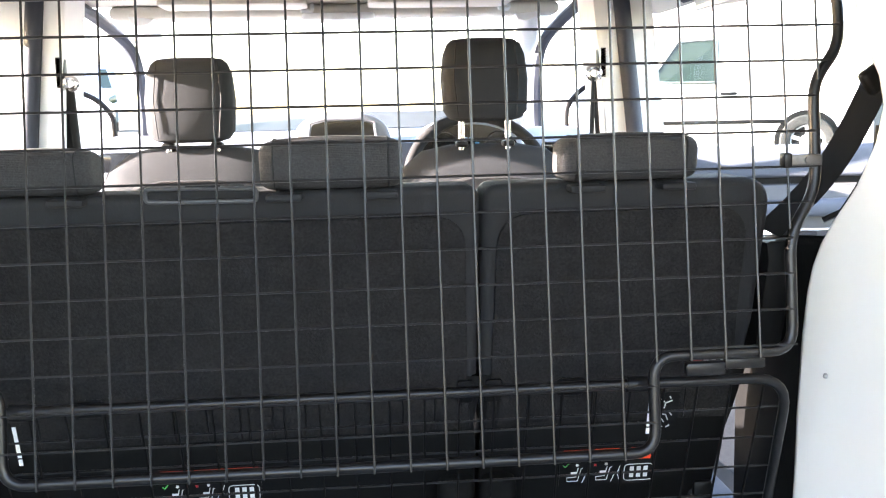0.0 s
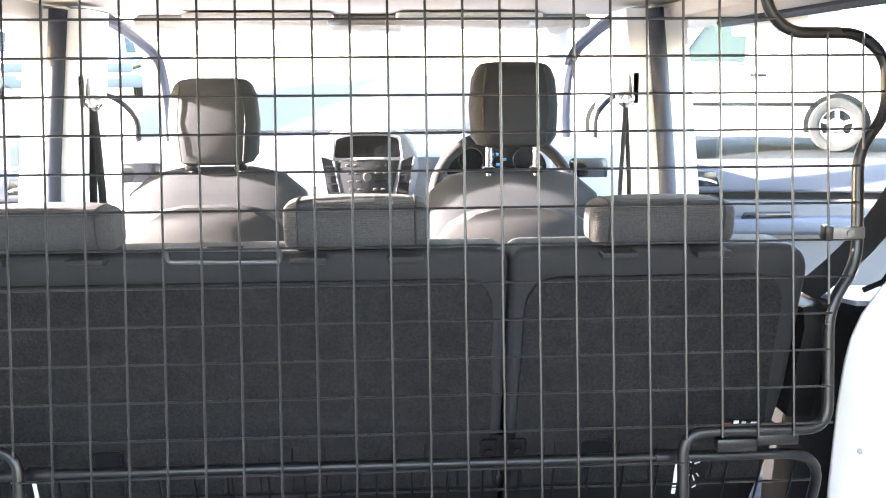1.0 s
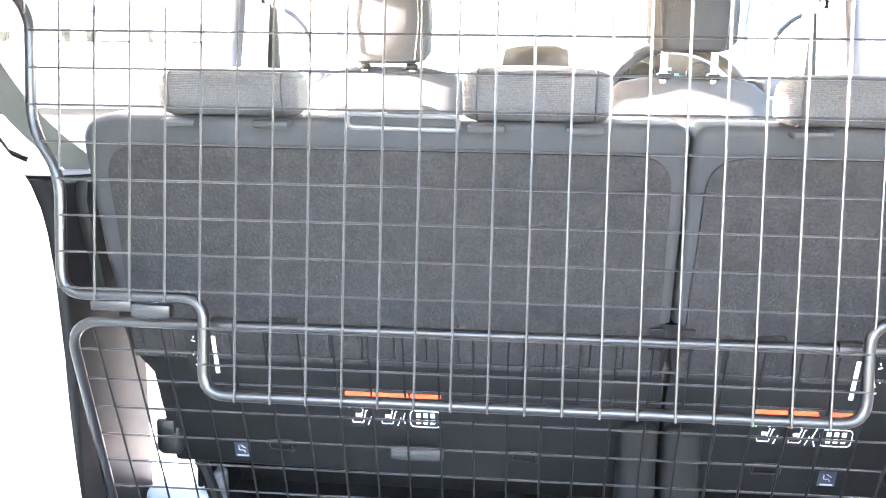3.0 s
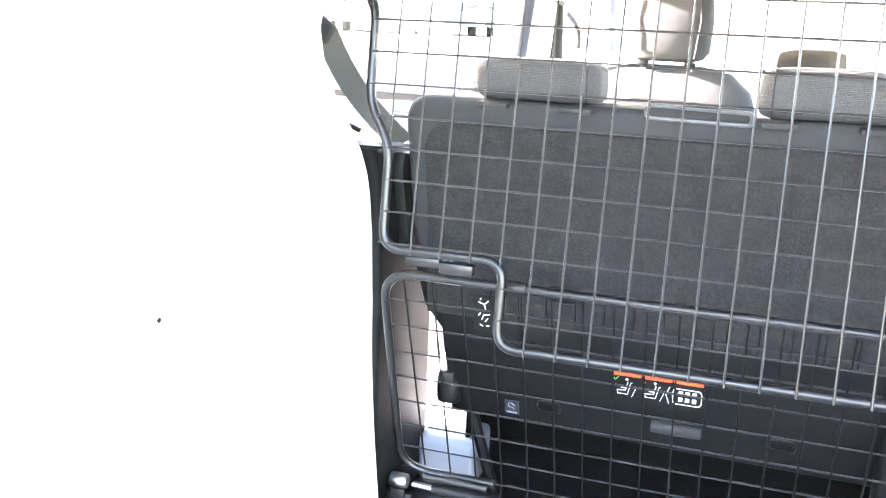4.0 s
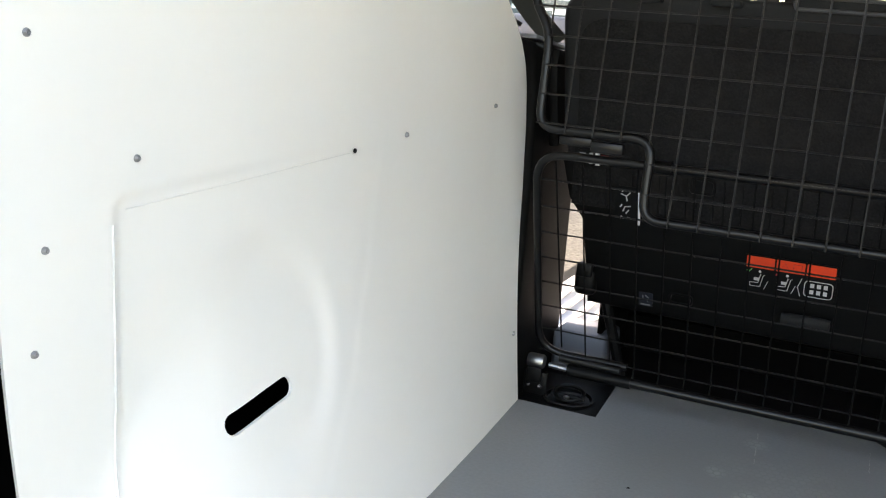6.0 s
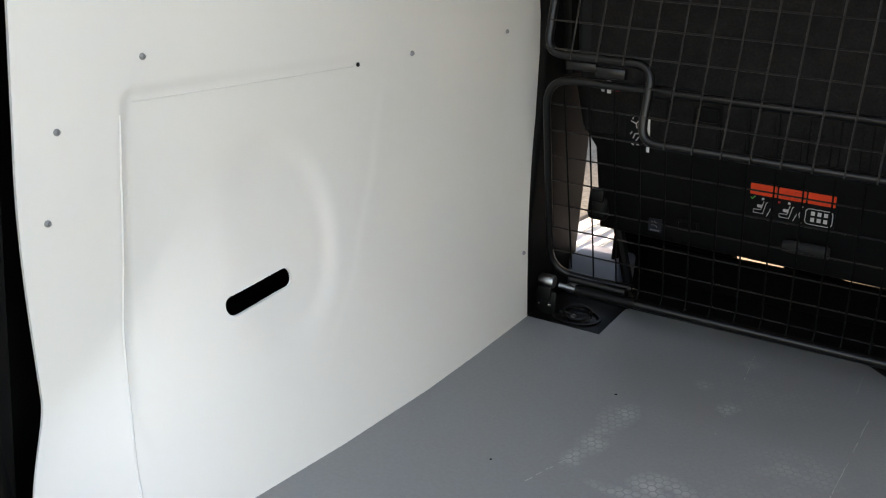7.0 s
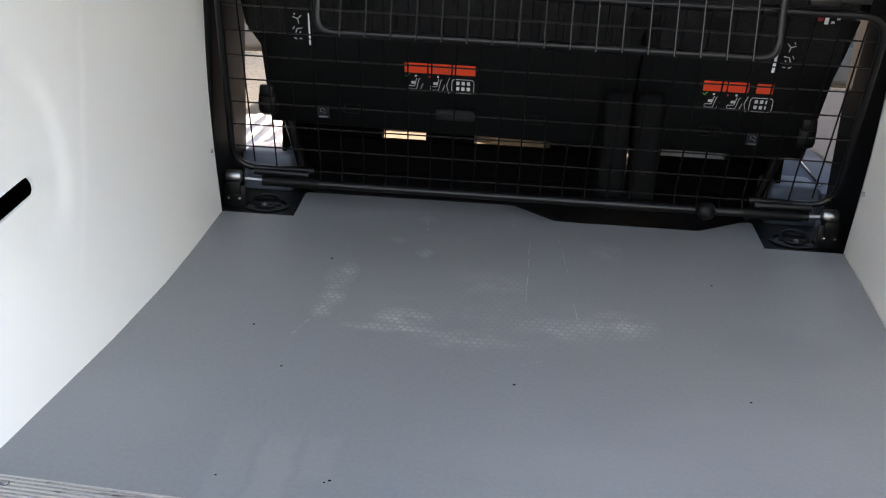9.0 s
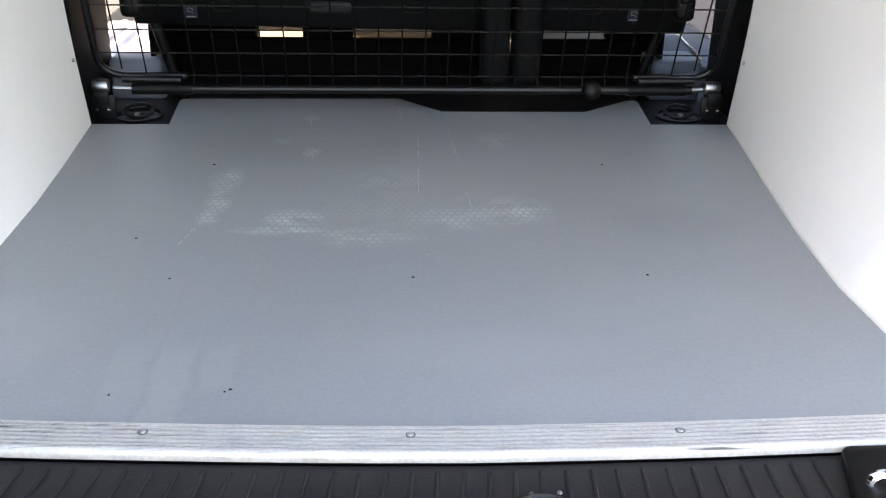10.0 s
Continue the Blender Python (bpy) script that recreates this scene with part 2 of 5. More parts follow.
def plate(outline, depth, axis, at, bevel=0.0, seg=2):
    """A flat outline [(u, v)] given a thickness. axis "z": u, v are x, y; "y": x, z; "x": y, z; it fills at .. at + depth."""
    bm = bmesh.new()
    put = {"z": lambda u, v, w: (u, v, w), "y": lambda u, v, w: (u, w, v), "x": lambda u, v, w: (w, u, v)}[axis]
    lo = [bm.verts.new(put(u, v, at)) for u, v in outline]
    hi = [bm.verts.new(put(u, v, at + depth)) for u, v in outline]
    bm.faces.new(lo), bm.faces.new(hi)
    n = len(outline)
    for i in range(n):
        bm.faces.new((lo[i], lo[(i + 1) % n], hi[(i + 1) % n], hi[i]))
    bmesh.ops.recalc_face_normals(bm, faces=bm.faces)
    if bevel:
        rim = [e for e in bm.edges if (e.verts[0] in lo) == (e.verts[1] in lo)]
        bmesh.ops.bevel(bm, geom=rim, offset=bevel, segments=seg, profile=0.5, affect="EDGES")
    return bm


def rounded(x0, x1, y0, y1, r, n=5):
    """The outline of a rectangle with round corners."""
    return [(p.x, p.y) for p in fillet([(x0, y0, 0), (x1, y0, 0), (x1, y1, 0), (x0, y1, 0)], r, n, True)]


def disc(r, depth, seg=20, bevel=0.0):
    """A round plate lying on z = 0."""
    bm = plate([(r * math.cos(2 * math.pi * k / seg), r * math.sin(2 * math.pi * k / seg)) for k in range(seg)], depth, "z", 0, bevel)
    return bm


def lathe(profile, seg=24):
    """A turned shape about z from [(radius, z)]."""
    bm = bmesh.new()
    rings = [[bm.verts.new((r * math.cos(2 * math.pi * k / seg), r * math.sin(2 * math.pi * k / seg), z)) for k in range(seg)] for r, z in profile]
    for A, B in zip(rings, rings[1:]):
        for k in range(seg):
            bm.faces.new((A[k], A[(k + 1) % seg], B[(k + 1) % seg], B[k]))
    bmesh.ops.remove_doubles(bm, verts=bm.verts, dist=1e-5)
    bmesh.ops.recalc_face_normals(bm, faces=bm.faces)
    return bm


def loft(sections):
    """A closed skin over rings of points, capped at both ends."""
    bm = bmesh.new()
    rings = [[bm.verts.new(p) for p in ring] for ring in sections]
    n = len(rings[0])
    for A, B in zip(rings, rings[1:]):
        for k in range(n):
            bm.faces.new((A[k], A[(k + 1) % n], B[(k + 1) % n], B[k]))
    bm.faces.new(rings[0][::-1]), bm.faces.new(rings[-1])
    bmesh.ops.recalc_face_normals(bm, faces=bm.faces)
    return bm


def interp(x, table):
    return float(np.interp(x, [a for a, b in table], [b for a, b in table]))


def smooth01(t):
    t = min(1.0, max(0.0, t))
    return t * t * (3 - 2 * t)


# ---- the van's cargo space ----
REAR, BACK, FEET = -1.030, -1.026, 0.103   # floor edge, lining edge, feet of the guard
LEFT_FOOT = [(-1.05, 0.664), (-0.9, 0.660), (-0.6, 0.652), (-0.35, 0.654), (-0.15, 0.664), (0.103, 0.681)]
RIGHT_FOOT = [(-1.05, 0.605), (-0.85, 0.593), (-0.7, 0.589), (-0.5, 0.605), (-0.3, 0.631), (-0.1, 0.659), (0.103, 0.686)]
LINING = [(-1.05, 0.806), (-0.85, 0.797), (-0.45, 0.765), (-0.3, 0.757), (0.0, 0.730), (0.12, 0.712)]
# the lining's front edge: height, y
EDGE = [(0.0, 0.102), (0.42, 0.112), (0.55, 0.104), (0.62, 0.094), (0.66, 0.083), (0.70, 0.063), (0.735, 0.036), (0.79, -0.015), (0.85, -0.054), (0.90, -0.071), (0.94, -0.062), (1.0, -0.02), (1.1, 0.0), (1.25, 0.0)]
ROOF = 1.235
CREASE = [(0.0, -0.745), (0.03, -0.715), (0.06, -0.650), (0.105, -0.585), (0.20, -0.490), (0.23, -0.465), (0.37, -0.395), (0.56, -0.368)]
PANEL_REAR = [(0.0, -0.965), (0.03, -0.952), (0.06, -0.938), (0.10, -0.920), (0.14, -0.906), (0.19, -0.895), (0.25, -0.889), (0.32, -0.887), (0.55, -0.889)]
SLOT = ((-0.727, 0.2285), (-0.623, 0.2450), 0.0135)


def lining_x(y, z, foot):
    rise = 0.46 - 0.25 * smooth01((-0.62 - y) / 0.4) - 0.04 * smooth01((-0.80 - y) / 0.22)
    s = math.sin(math.pi / 2 * min(max(z, 0) / rise, 1))
    x = interp(y, foot) * (1 - s) + interp(y, LINING) * s
    return x - 0.10 * max(0, z - 0.85) ** 1.3


def lining_wall(name, side, foot, label, with_panel):
    """A white plastic wall lining with its pressed access panel and finger slot."""
    ys, zs = 190, 200
    verts, yz = [], []
    for j in range(zs + 1):
        z = ROOF * j / zs
        front = interp(z, EDGE)
        for i in range(ys + 1):
            rear = BACK + 0.032 * (1 - smooth01(z / 0.45)) - 0.105 * (1 - smooth01(z / 0.175))
            y = rear + (front - rear) * i / ys
            yz.append([y, z])
    yz = np.array(yz)
    for (y, z) in yz:
        x = lining_x(y, z, foot)
        if with_panel:
            top = 0.563 + 0.064 * (y + 0.461)
            inside = smooth01((top - z) / 0.02) * smooth01((y - interp(z, PANEL_REAR)) / 0.016) * smooth01((interp(z, CREASE) - y) / 0.016) * smooth01((z - 0.03) / 0.11)
            corner = smooth01((0.045 - math.hypot(max(0, -0.855 - y), max(0, z - top + 0.05))) / 0.012 + 0.5)
            x += (0.0011 + 0.006 * max(0.0, interp(z, CREASE) - y)) * inside * corner
            ring = math.hypot(y + 0.66, z - 0.30)
            x += 0.0060 * smooth01((0.165 - ring) / 0.040) * smooth01((y + 0.74) / 0.10)
        verts.append((side * x, y, z))
    faces = []
    w = ys + 1
    for j in range(zs):
        for i in range(ys):
            q = (j * w + i, j * w + i + 1, (j + 1) * w + i + 1, (j + 1) * w + i)
            faces.append(q if side < 0 else q[::-1])
    me = bpy.data.meshes.new(name)
    me.from_pydata(verts, [], faces)
    me.materials.append(WHITE)
    for p in me.polygons:
        p.use_smooth = True
    ob = tagged(new(name, me), label, "wall", kind="structure")
    sol = ob.modifiers.new("thickness", "SOLIDIFY")
    sol.thickness, sol.offset = 0.004, -1
    if with_panel:
        # the finger slot goes through the sheet
        (ya, za), (yb, zb), r = SLOT
        t = math.atan2(zb - za, yb - ya)
        ring = [(yb + r * math.cos(t + a), zb + r * math.sin(t + a)) for a in np.linspace(-math.pi / 2, math.pi / 2, 12)]
        ring += [(ya + r * math.cos(t + a), za + r * math.sin(t + a)) for a in np.linspace(math.pi / 2, 3 * math.pi / 2, 12)]
        cutter = link("cutter", plate(ring, 0.2, "x", -0.85), WHITE)
        cut = ob.modifiers.new("slot", "BOOLEAN")
        cut.operation, cut.object, cut.solver = "DIFFERENCE", cutter, "EXACT"
        bpy.context.view_layer.update()
        done = bpy.data.meshes.new_from_object(ob.evaluated_get(bpy.context.evaluated_depsgraph_get()))
        ob.modifiers.clear()
        ob.data = done
        bpy.data.objects.remove(cutter)
        done.set_sharp_from_angle(angle=radians(50))
    return ob


wall_left = lining_wall("wall_left", -1, LEFT_FOOT, "white plastic wall lining with a pressed access panel and finger slot", True)
wall_right = lining_wall("wall_right", 1, RIGHT_FOOT, "white plastic wall lining of the cargo bay", False)


def screw(parent, at, normal, r=0.0042, material=None):
    """A small dished screw in the lining."""
    material = material or SCREWMAT
    bm = lathe([(0.0, 0.0035), (r * 0.25, 0.003), (r * 0.3, 0.0018), (r * 0.65, 0.003), (r, 0.0008), (r, -0.002), (0, -0.002)], 12)
    moved(bm, Matrix.Translation(at) @ Vector(normal).to_track_quat("Z", "Y").to_matrix().to_4x4())
    return part("screw", bm, material, parent)


for y, z in ((-0.307, 0.555), (-0.016, 0.587), (-0.852, 0.568), (-0.989, 0.387), (-0.984, 0.031), (0.085, 0.14), (-0.987, 0.696), (-0.973, 0.489)):
    screw(wall_left, (-lining_x(y, z, LEFT_FOOT) + 0.001, y, z), (1, 0, 0.05))
for y, z in ((0.041, 0.503), (0.085, 0.14), (-0.28, 0.56), (-0.85, 0.57)):
    screw(wall_right, (lining_x(y, z, RIGHT_FOOT) - 0.001, y, z), (-1, 0, 0.05))
SEAM = mat("grey_seam", (0.74, 0.725, 0.69), 0.6, bump=0.0)
# the seams of the access panel
for pts in ([(-0.868, 0.515), (-0.76, 0.5215), (-0.66, 0.5275), (-0.56, 0.534), (-0.461, 0.540)], [(interp(z, PANEL_REAR) + 0.003, z) for z in np.linspace(0.50, 0.012, 30)]):
    part("seam", tube([(-lining_x(y, z, LEFT_FOOT) + 0.0002, y, z) for y, z in pts], 0.0007 if pts[0][1] > 0.51 else 0.0014, 6), SEAM, wall_left)
# the black end of a hole in the access panel's corner
part("hole_plug", moved(disc(0.0034, 0.002, 12), Matrix.Translation((-lining_x(-0.452, 0.544, LEFT_FOOT) + 0.0015, -0.452, 0.543)) @ Matrix.Rotation(radians(90), 4, "Y")), BLACK, wall_left)

# the floor sheet, notched round the feet of the guard
ys = np.linspace(REAR, FEET, 24)
outline = [(-interp(y, LEFT_FOOT), y) for y in ys]
outline += [(-0.518, FEET), (-0.520, FEET + 0.004), (-0.531, 0.290), (-0.526, 0.301), (-0.030, 0.308), (0.064, 0.200), (0.393, 0.200), (0.505, 0.292), (0.527, 0.297), (0.532, 0.285), (0.518, FEET + 0.004), (0.512, FEET)]
outline += [(interp(y, RIGHT_FOOT), y) for y in ys[::-1]]


def floor_material():
    """Grey vinyl with a fine honeycomb relief; its raised cells are polished pale where loads have rubbed."""
    m = mat("grey_honeycomb_vinyl", (0.263, 0.269, 0.267), 0.42, vary=0.10, scale=2.2, grain=160, bump=0.02, fine=0.04, spec=0.34)
    n, l = m.node_tree.nodes, m.node_tree.links
    b = n["Principled BSDF"]
    co = n.new("ShaderNodeTexCoord")

    def node(kind, op, *ins):
        k = n.new(kind)
        k.operation = op
        for i, v in enumerate(ins):
            if v is None:
                continue
            if isinstance(v, (int, float, tuple)):
                k.inputs[i].default_value = v
            else:
                l.new(v, k.inputs[i])
        return k

    V, M = "ShaderNodeVectorMath", "ShaderNodeMath"
    # cells of a stretched hexagonal lattice, 13 mm wide
    w, h = 0.013, 0.030
    flat = node(V, "MULTIPLY", co.outputs["Object"], (1, 1, 0)).outputs[0]
    near, sides = [], []
    for shift_by in ((0, 0, 0), (w / 2, h / 2, 0)):
        local = node(V, "WRAP", node(V, "ADD", flat, shift_by).outputs[0], (w / 2, h / 2, 1), (-w / 2, -h / 2, -1)).outputs[0]
        near.append(node(V, "LENGTH", node(V, "MULTIPLY", local, (1, 1.732 * w / h, 0)).outputs[0]).outputs["Value"])
        sp = n.new("ShaderNodeSeparateXYZ")
        l.new(local, sp.inputs[0])
        sides.append(node(M, "MULTIPLY", node(M, "SUBTRACT", w / 2, node(M, "ABSOLUTE", sp.outputs[0]).outputs[0]).outputs[0], 2.0).outputs[0])
    first = node(M, "LESS_THAN", near[0], near[1]).outputs[0]
    pick = n.new("ShaderNodeMix")
    l.new(first, pick.inputs["Factor"]), l.new(sides[1], pick.inputs["A"]), l.new(sides[0], pick.inputs["B"])
    gap = node(M, "MINIMUM", node(M, "ABSOLUTE", node(M, "SUBTRACT", near[0], near[1]).outputs[0]).outputs[0], pick.outputs["Result"]).outputs[0]
    cell = n.new("ShaderNodeMapRange")
    cell.inputs["From Min"].default_value, cell.inputs["From Max"].default_value = 0.0008, 0.0032
    l.new(gap, cell.inputs["Value"])
    # rubbed places: middle, half widths, strength
    total = None
    for px, py, pw, ph, k in ((0.155, -0.395, 0.075, 0.075, 0.72), (0.06, -0.425, 0.11, 0.065, 0.55), (-0.215, -0.425, 0.06, 0.05, 0.9), (-0.235, -0.475, 0.09, 0.022, 0.9), (-0.10, -0.50, 0.13, 0.05, 0.4), (-0.352, -0.235, 0.035, 0.075, 0.75), (-0.350, -0.345, 0.03, 0.075, 0.75), (-0.356, -0.42, 0.022, 0.05, 0.6), (-0.207, -0.085, 0.025, 0.035, 0.8), (-0.222, 0.145, 0.03, 0.035, 0.45), (-0.27, -0.01, 0.025, 0.03, 0.35), (0.165, 0.0, 0.045, 0.075, 0.4), (-0.06, -0.25, 0.09, 0.10, 0.3), (-0.05, -0.40, 0.28, 0.16, 0.16), (-0.16, 0.02, 0.16, 0.14, 0.12)):
        mp, mr = n.new("ShaderNodeMapping"), n.new("ShaderNodeMapRange")
        mp.vector_type = "TEXTURE"
        mp.inputs["Location"].default_value, mp.inputs["Scale"].default_value = (px, py, 0), (pw, ph, 1)
        l.new(co.outputs["Object"], mp.inputs["Vector"])
        mr.inputs["From Min"].default_value, mr.inputs["From Max"].default_value, mr.inputs["To Max"].default_value = 1.0, 0.25, k
        l.new(node(V, "LENGTH", mp.outputs[0]).outputs["Value"], mr.inputs["Value"])
        total = mr.outputs["Result"] if total is None else node(M, "MAXIMUM", total, mr.outputs["Result"]).outputs[0]
    spk, spr = n.new("ShaderNodeTexNoise"), n.new("ShaderNodeMapRange")
    spk.inputs["Scale"].default_value, spk.inputs["Detail"].default_value = 26, 5
    spr.inputs["From Min"].default_value, spr.inputs["From Max"].default_value = 0.30, 0.62
    l.new(co.outputs["Object"], spk.inputs["Vector"]), l.new(spk.outputs["Fac"], spr.inputs["Value"])
    worn = node(M, "MULTIPLY", node(M, "MULTIPLY", total, spr.outputs["Result"]).outputs[0], cell.outputs["Result"]).outputs[0]
    mix = n.new("ShaderNodeMix")
    mix.data_type = "RGBA"
    mix.inputs["B"].default_value = (0.50, 0.515, 0.49, 1)
    old = b.inputs["Base Color"].links[0].from_socket
    # by the edge, reflected light painted as three pale bars; then stains, softly ragged
    rag = n.new("ShaderNodeTexNoise")
    rag.inputs["Scale"].default_value, rag.inputs["Detail"].default_value = 9, 5
    l.new(co.outputs["Object"], rag.inputs["Vector"])
    shift = node(V, "SCALE", node(V, "SUBTRACT", rag.outputs["Color"], (0.5, 0.5, 0.5)).outputs[0])
    shift.inputs["Scale"].default_value = 0.05
    bent = node(V, "ADD", co.outputs["Object"], shift.outputs[0]).outputs[0]
    tone = old
    for px, py, pw, ph, col, k in ((-0.375, -0.955, 0.024, 0.14, (0.35, 0.355, 0.335, 1), 0.18), (-0.325, -0.95, 0.022, 0.12, (0.37, 0.375, 0.35, 1), 0.24), (-0.275, -0.895, 0.022, 0.06, (0.35, 0.355, 0.335, 1), 0.22), (-0.55, -0.80, 0.10, 0.10, (0.31, 0.315, 0.31, 1), 0.3), (0.30, -0.75, 0.16, 0.10, (0.30, 0.31, 0.31, 1), 0.3), (0.05, -0.86, 0.2, 0.05, (0.30, 0.31, 0.305, 1), 0.3), (-0.20, 0.0, 0.22, 0.16, (0.215, 0.222, 0.218, 1), 0.5), (0.42, -0.45, 0.10, 0.08, (0.225, 0.23, 0.235, 1), 0.5)):
        mp, mr, mx = n.new("ShaderNodeMapping"), n.new("ShaderNodeMapRange"), n.new("ShaderNodeMix")
        mp.vector_type = "TEXTURE"
        mp.inputs["Location"].default_value, mp.inputs["Scale"].default_value = (px, py, 0), (pw, ph, 1)
        l.new(bent, mp.inputs["Vector"])
        mr.inputs["From Min"].default_value, mr.inputs["From Max"].default_value, mr.inputs["To Max"].default_value = 1.25, 0.6, k
        if ph > pw:
            sq = n.new("ShaderNodeSeparateXYZ")
            l.new(node(V, "ABSOLUTE", mp.outputs[0]).outputs[0], sq.inputs[0])
            l.new(node(M, "MAXIMUM", sq.outputs[0], sq.outputs[1]).outputs[0], mr.inputs["Value"])
            mr.inputs["From Min"].default_value, mr.inputs["From Max"].default_value = 1.05, 0.72
        else:
            l.new(node(V, "LENGTH", mp.outputs[0]).outputs["Value"], mr.inputs["Value"])
        mx.data_type = "RGBA"
        mx.inputs["B"].default_value = col
        l.new(mr.outputs["Result"], mx.inputs["Factor"]), l.new(tone, mx.inputs["A"])
        tone = mx.outputs["Result"]
    l.new(worn, mix.inputs["Factor"]), l.new(tone, mix.inputs["A"]), l.new(mix.outputs["Result"], b.inputs["Base Color"])
    bu = n.new("ShaderNodeBump")
    bu.inputs["Strength"].default_value, bu.inputs["Distance"].default_value = 0.09, 0.0005
    l.new(cell.outputs["Result"], bu.inputs["Height"]), l.new(bu.outputs["Normal"], b.inputs["Normal"])
    return m


FLOORMAT = floor_material()
floor = tagged(link("floor", plate(outline, 0.006, "z", -0.006), FLOORMAT, smooth=False), "grey honeycomb-textured vinyl load floor, scuffed and stained", "floor", kind="structure")
under = tagged(link("floor_pan", box(-0.95, 0.95, REAR - 0.02, 2.36, -0.06, -0.0125), PANFLOOR), "black felt-covered floor pan under the load floor and the seats", "floor", kind="structure")

# scratches, grit and chips on the floor
SCRATCH = mat("pale_scratch", (0.50, 0.50, 0.46), 0.6, vary=0.2, grain=200, bump=0.0)
rs = random.Random(5)
for (xa, ya), (xb, yb), wd, gaps in (((0.006, 0.028), (-0.005, -0.31), 0.0011, 0.15), ((0.070, 0.075), (0.081, -0.235), 0.0009, 0.55), ((0.080, -0.30), (0.083, -0.385), 0.0012, 0.2), ((-0.228, 0.206), (-0.215, 0.05), 0.001, 0.6), ((-0.205, -0.10), (-0.20, -0.20), 0.0008, 0.6), ((-0.356, -0.40), (-0.385, -0.53), 0.0012, 0.4), ((-0.03, 0.235), (-0.028, 0.14), 0.0011, 0.3), ((-0.09, -0.63), (0.02, -0.56), 0.0009, 0.6), ((0.33, -0.31), (0.30, -0.50), 0.0008, 0.7)):
    bm = bmesh.new()
    n = 16
    for i in range(n):
        if rs.random() < gaps:
            continue
        p, q = i / n, (i + 0.8 + 0.25 * rs.random()) / n
        w = wd * rs.uniform(0.5, 1.2)
        j = rs.uniform(-0.0008, 0.0008)
        vs = [bm.verts.new((xa + (xb - xa) * f + j + e * w / 2, ya + (yb - ya) * f, 0.0003)) for f, e in ((p, -1), (p, 1), (q, 1), (q, -1))]
        bm.faces.new(vs)
    part("scratch", bm, SCRATCH, floor, "pale scratch", smooth=False)
for x, y, r in ((-0.026, -0.651, 0.0035), (-0.454, -0.503, 0.003), (-0.375, -0.648, 0.0025), (-0.386, -0.157, 0.004), (0.354, -0.161, 0.003), (0.32, -0.65, 0.003), (-0.248, -0.946, 0.003), (-0.254, -0.951, 0.002), (-0.385, -0.954, 0.002)):
    part("grit", moved(lathe([(0.0, 0.0016), (r * 0.3, 0.0012), (r * 0.5, 0.0002), (r * 0.5, 0.0)], 7), Matrix.Translation((x, y, 0.0)) @ Matrix.Scale(1.6, 4, (1, 0.3, 0))), RUBBER, floor)

# the worn aluminium threshold with its grooves
threshold = thing("threshold_strip", "worn ribbed aluminium threshold strip screwed along the load floor's edge", "threshold", kind="structure")


def askew(x):
    """The strip runs a little askew and bowed."""
    return 1.028 + interp(x, [(-0.68, -0.990), (-0.53, -1.002), (-0.40, -1.012), (-0.24, -1.022), (-0.10, -1.029), (0.03, -1.033), (0.25, -1.032), (0.49, -1.025), (0.62, -1.017)])


def across(profile, x0, x1, n=24):
    """A skin drawn along x over a profile [(y, z)], following the strip's skew and slight bow."""
    bm = bmesh.new()
    rows = []
    for i in range(n + 1):
        x = x0 + (x1 - x0) * i / n
        dy = askew(x)
        rows.append([bm.verts.new((x, y + dy, z)) for y, z in profile])
    m = len(profile)
    for A, B in zip(rows, rows[1:]):
        for k in range(m):
            bm.faces.new((A[k], A[(k + 1) % m], B[(k + 1) % m], B[k]))
    bm.faces.new(rows[0]), bm.faces.new(rows[-1][::-1])
    bmesh.ops.recalc_face_normals(bm, faces=bm.faces)
    return bm


E0 = -1.027
prof = [(E0, 0.0)]
y = E0 - 0.001
for i in range(6):
    prof += [(y, 0.0012), (y - 0.0006, 0.0040), (y - 0.0046, 0.0040), (y - 0.0052, 0.0012)]
    y -= 0.0073
prof += [(y - 0.0005, 0.0045), (y - 0.003, 0.0050), (y - 0.0065, 0.0040), (y - 0.009, 0.0010), (y - 0.0095, -0.002), (y - 0.0095, -0.007), (E0, -0.007)]
part("strip", across(prof, -0.672, 0.612), ALU, threshold)
for i in range(6):
    g = E0 - 0.001 - 0.0073 * i
    part("groove", across([(g + 0.0022, 0.0008), (g + 0.0022, 0.0022), (g - 0.0001, 0.0022), (g - 0.0001, 0.0008)], -0.671, 0.611), GROOVE, threshold, "dirt-filled groove")
EDGE_Y = y - 0.006
for x in (-0.615, -0.329, -0.041, 0.255, 0.54):
    screw(threshold, (x, -1.046 + askew(x), 0.0032), (0, 0, 1), 0.0044, STEEL)
    part("screw_seat", moved(lathe([(0.0, 0.0), (0.0052, 0.0), (0.0056, 0.0006), (0.0, 0.0008)], 16), Matrix.Translation((x, -1.046 + askew(x), 0.0038))), GROOVE, threshold)

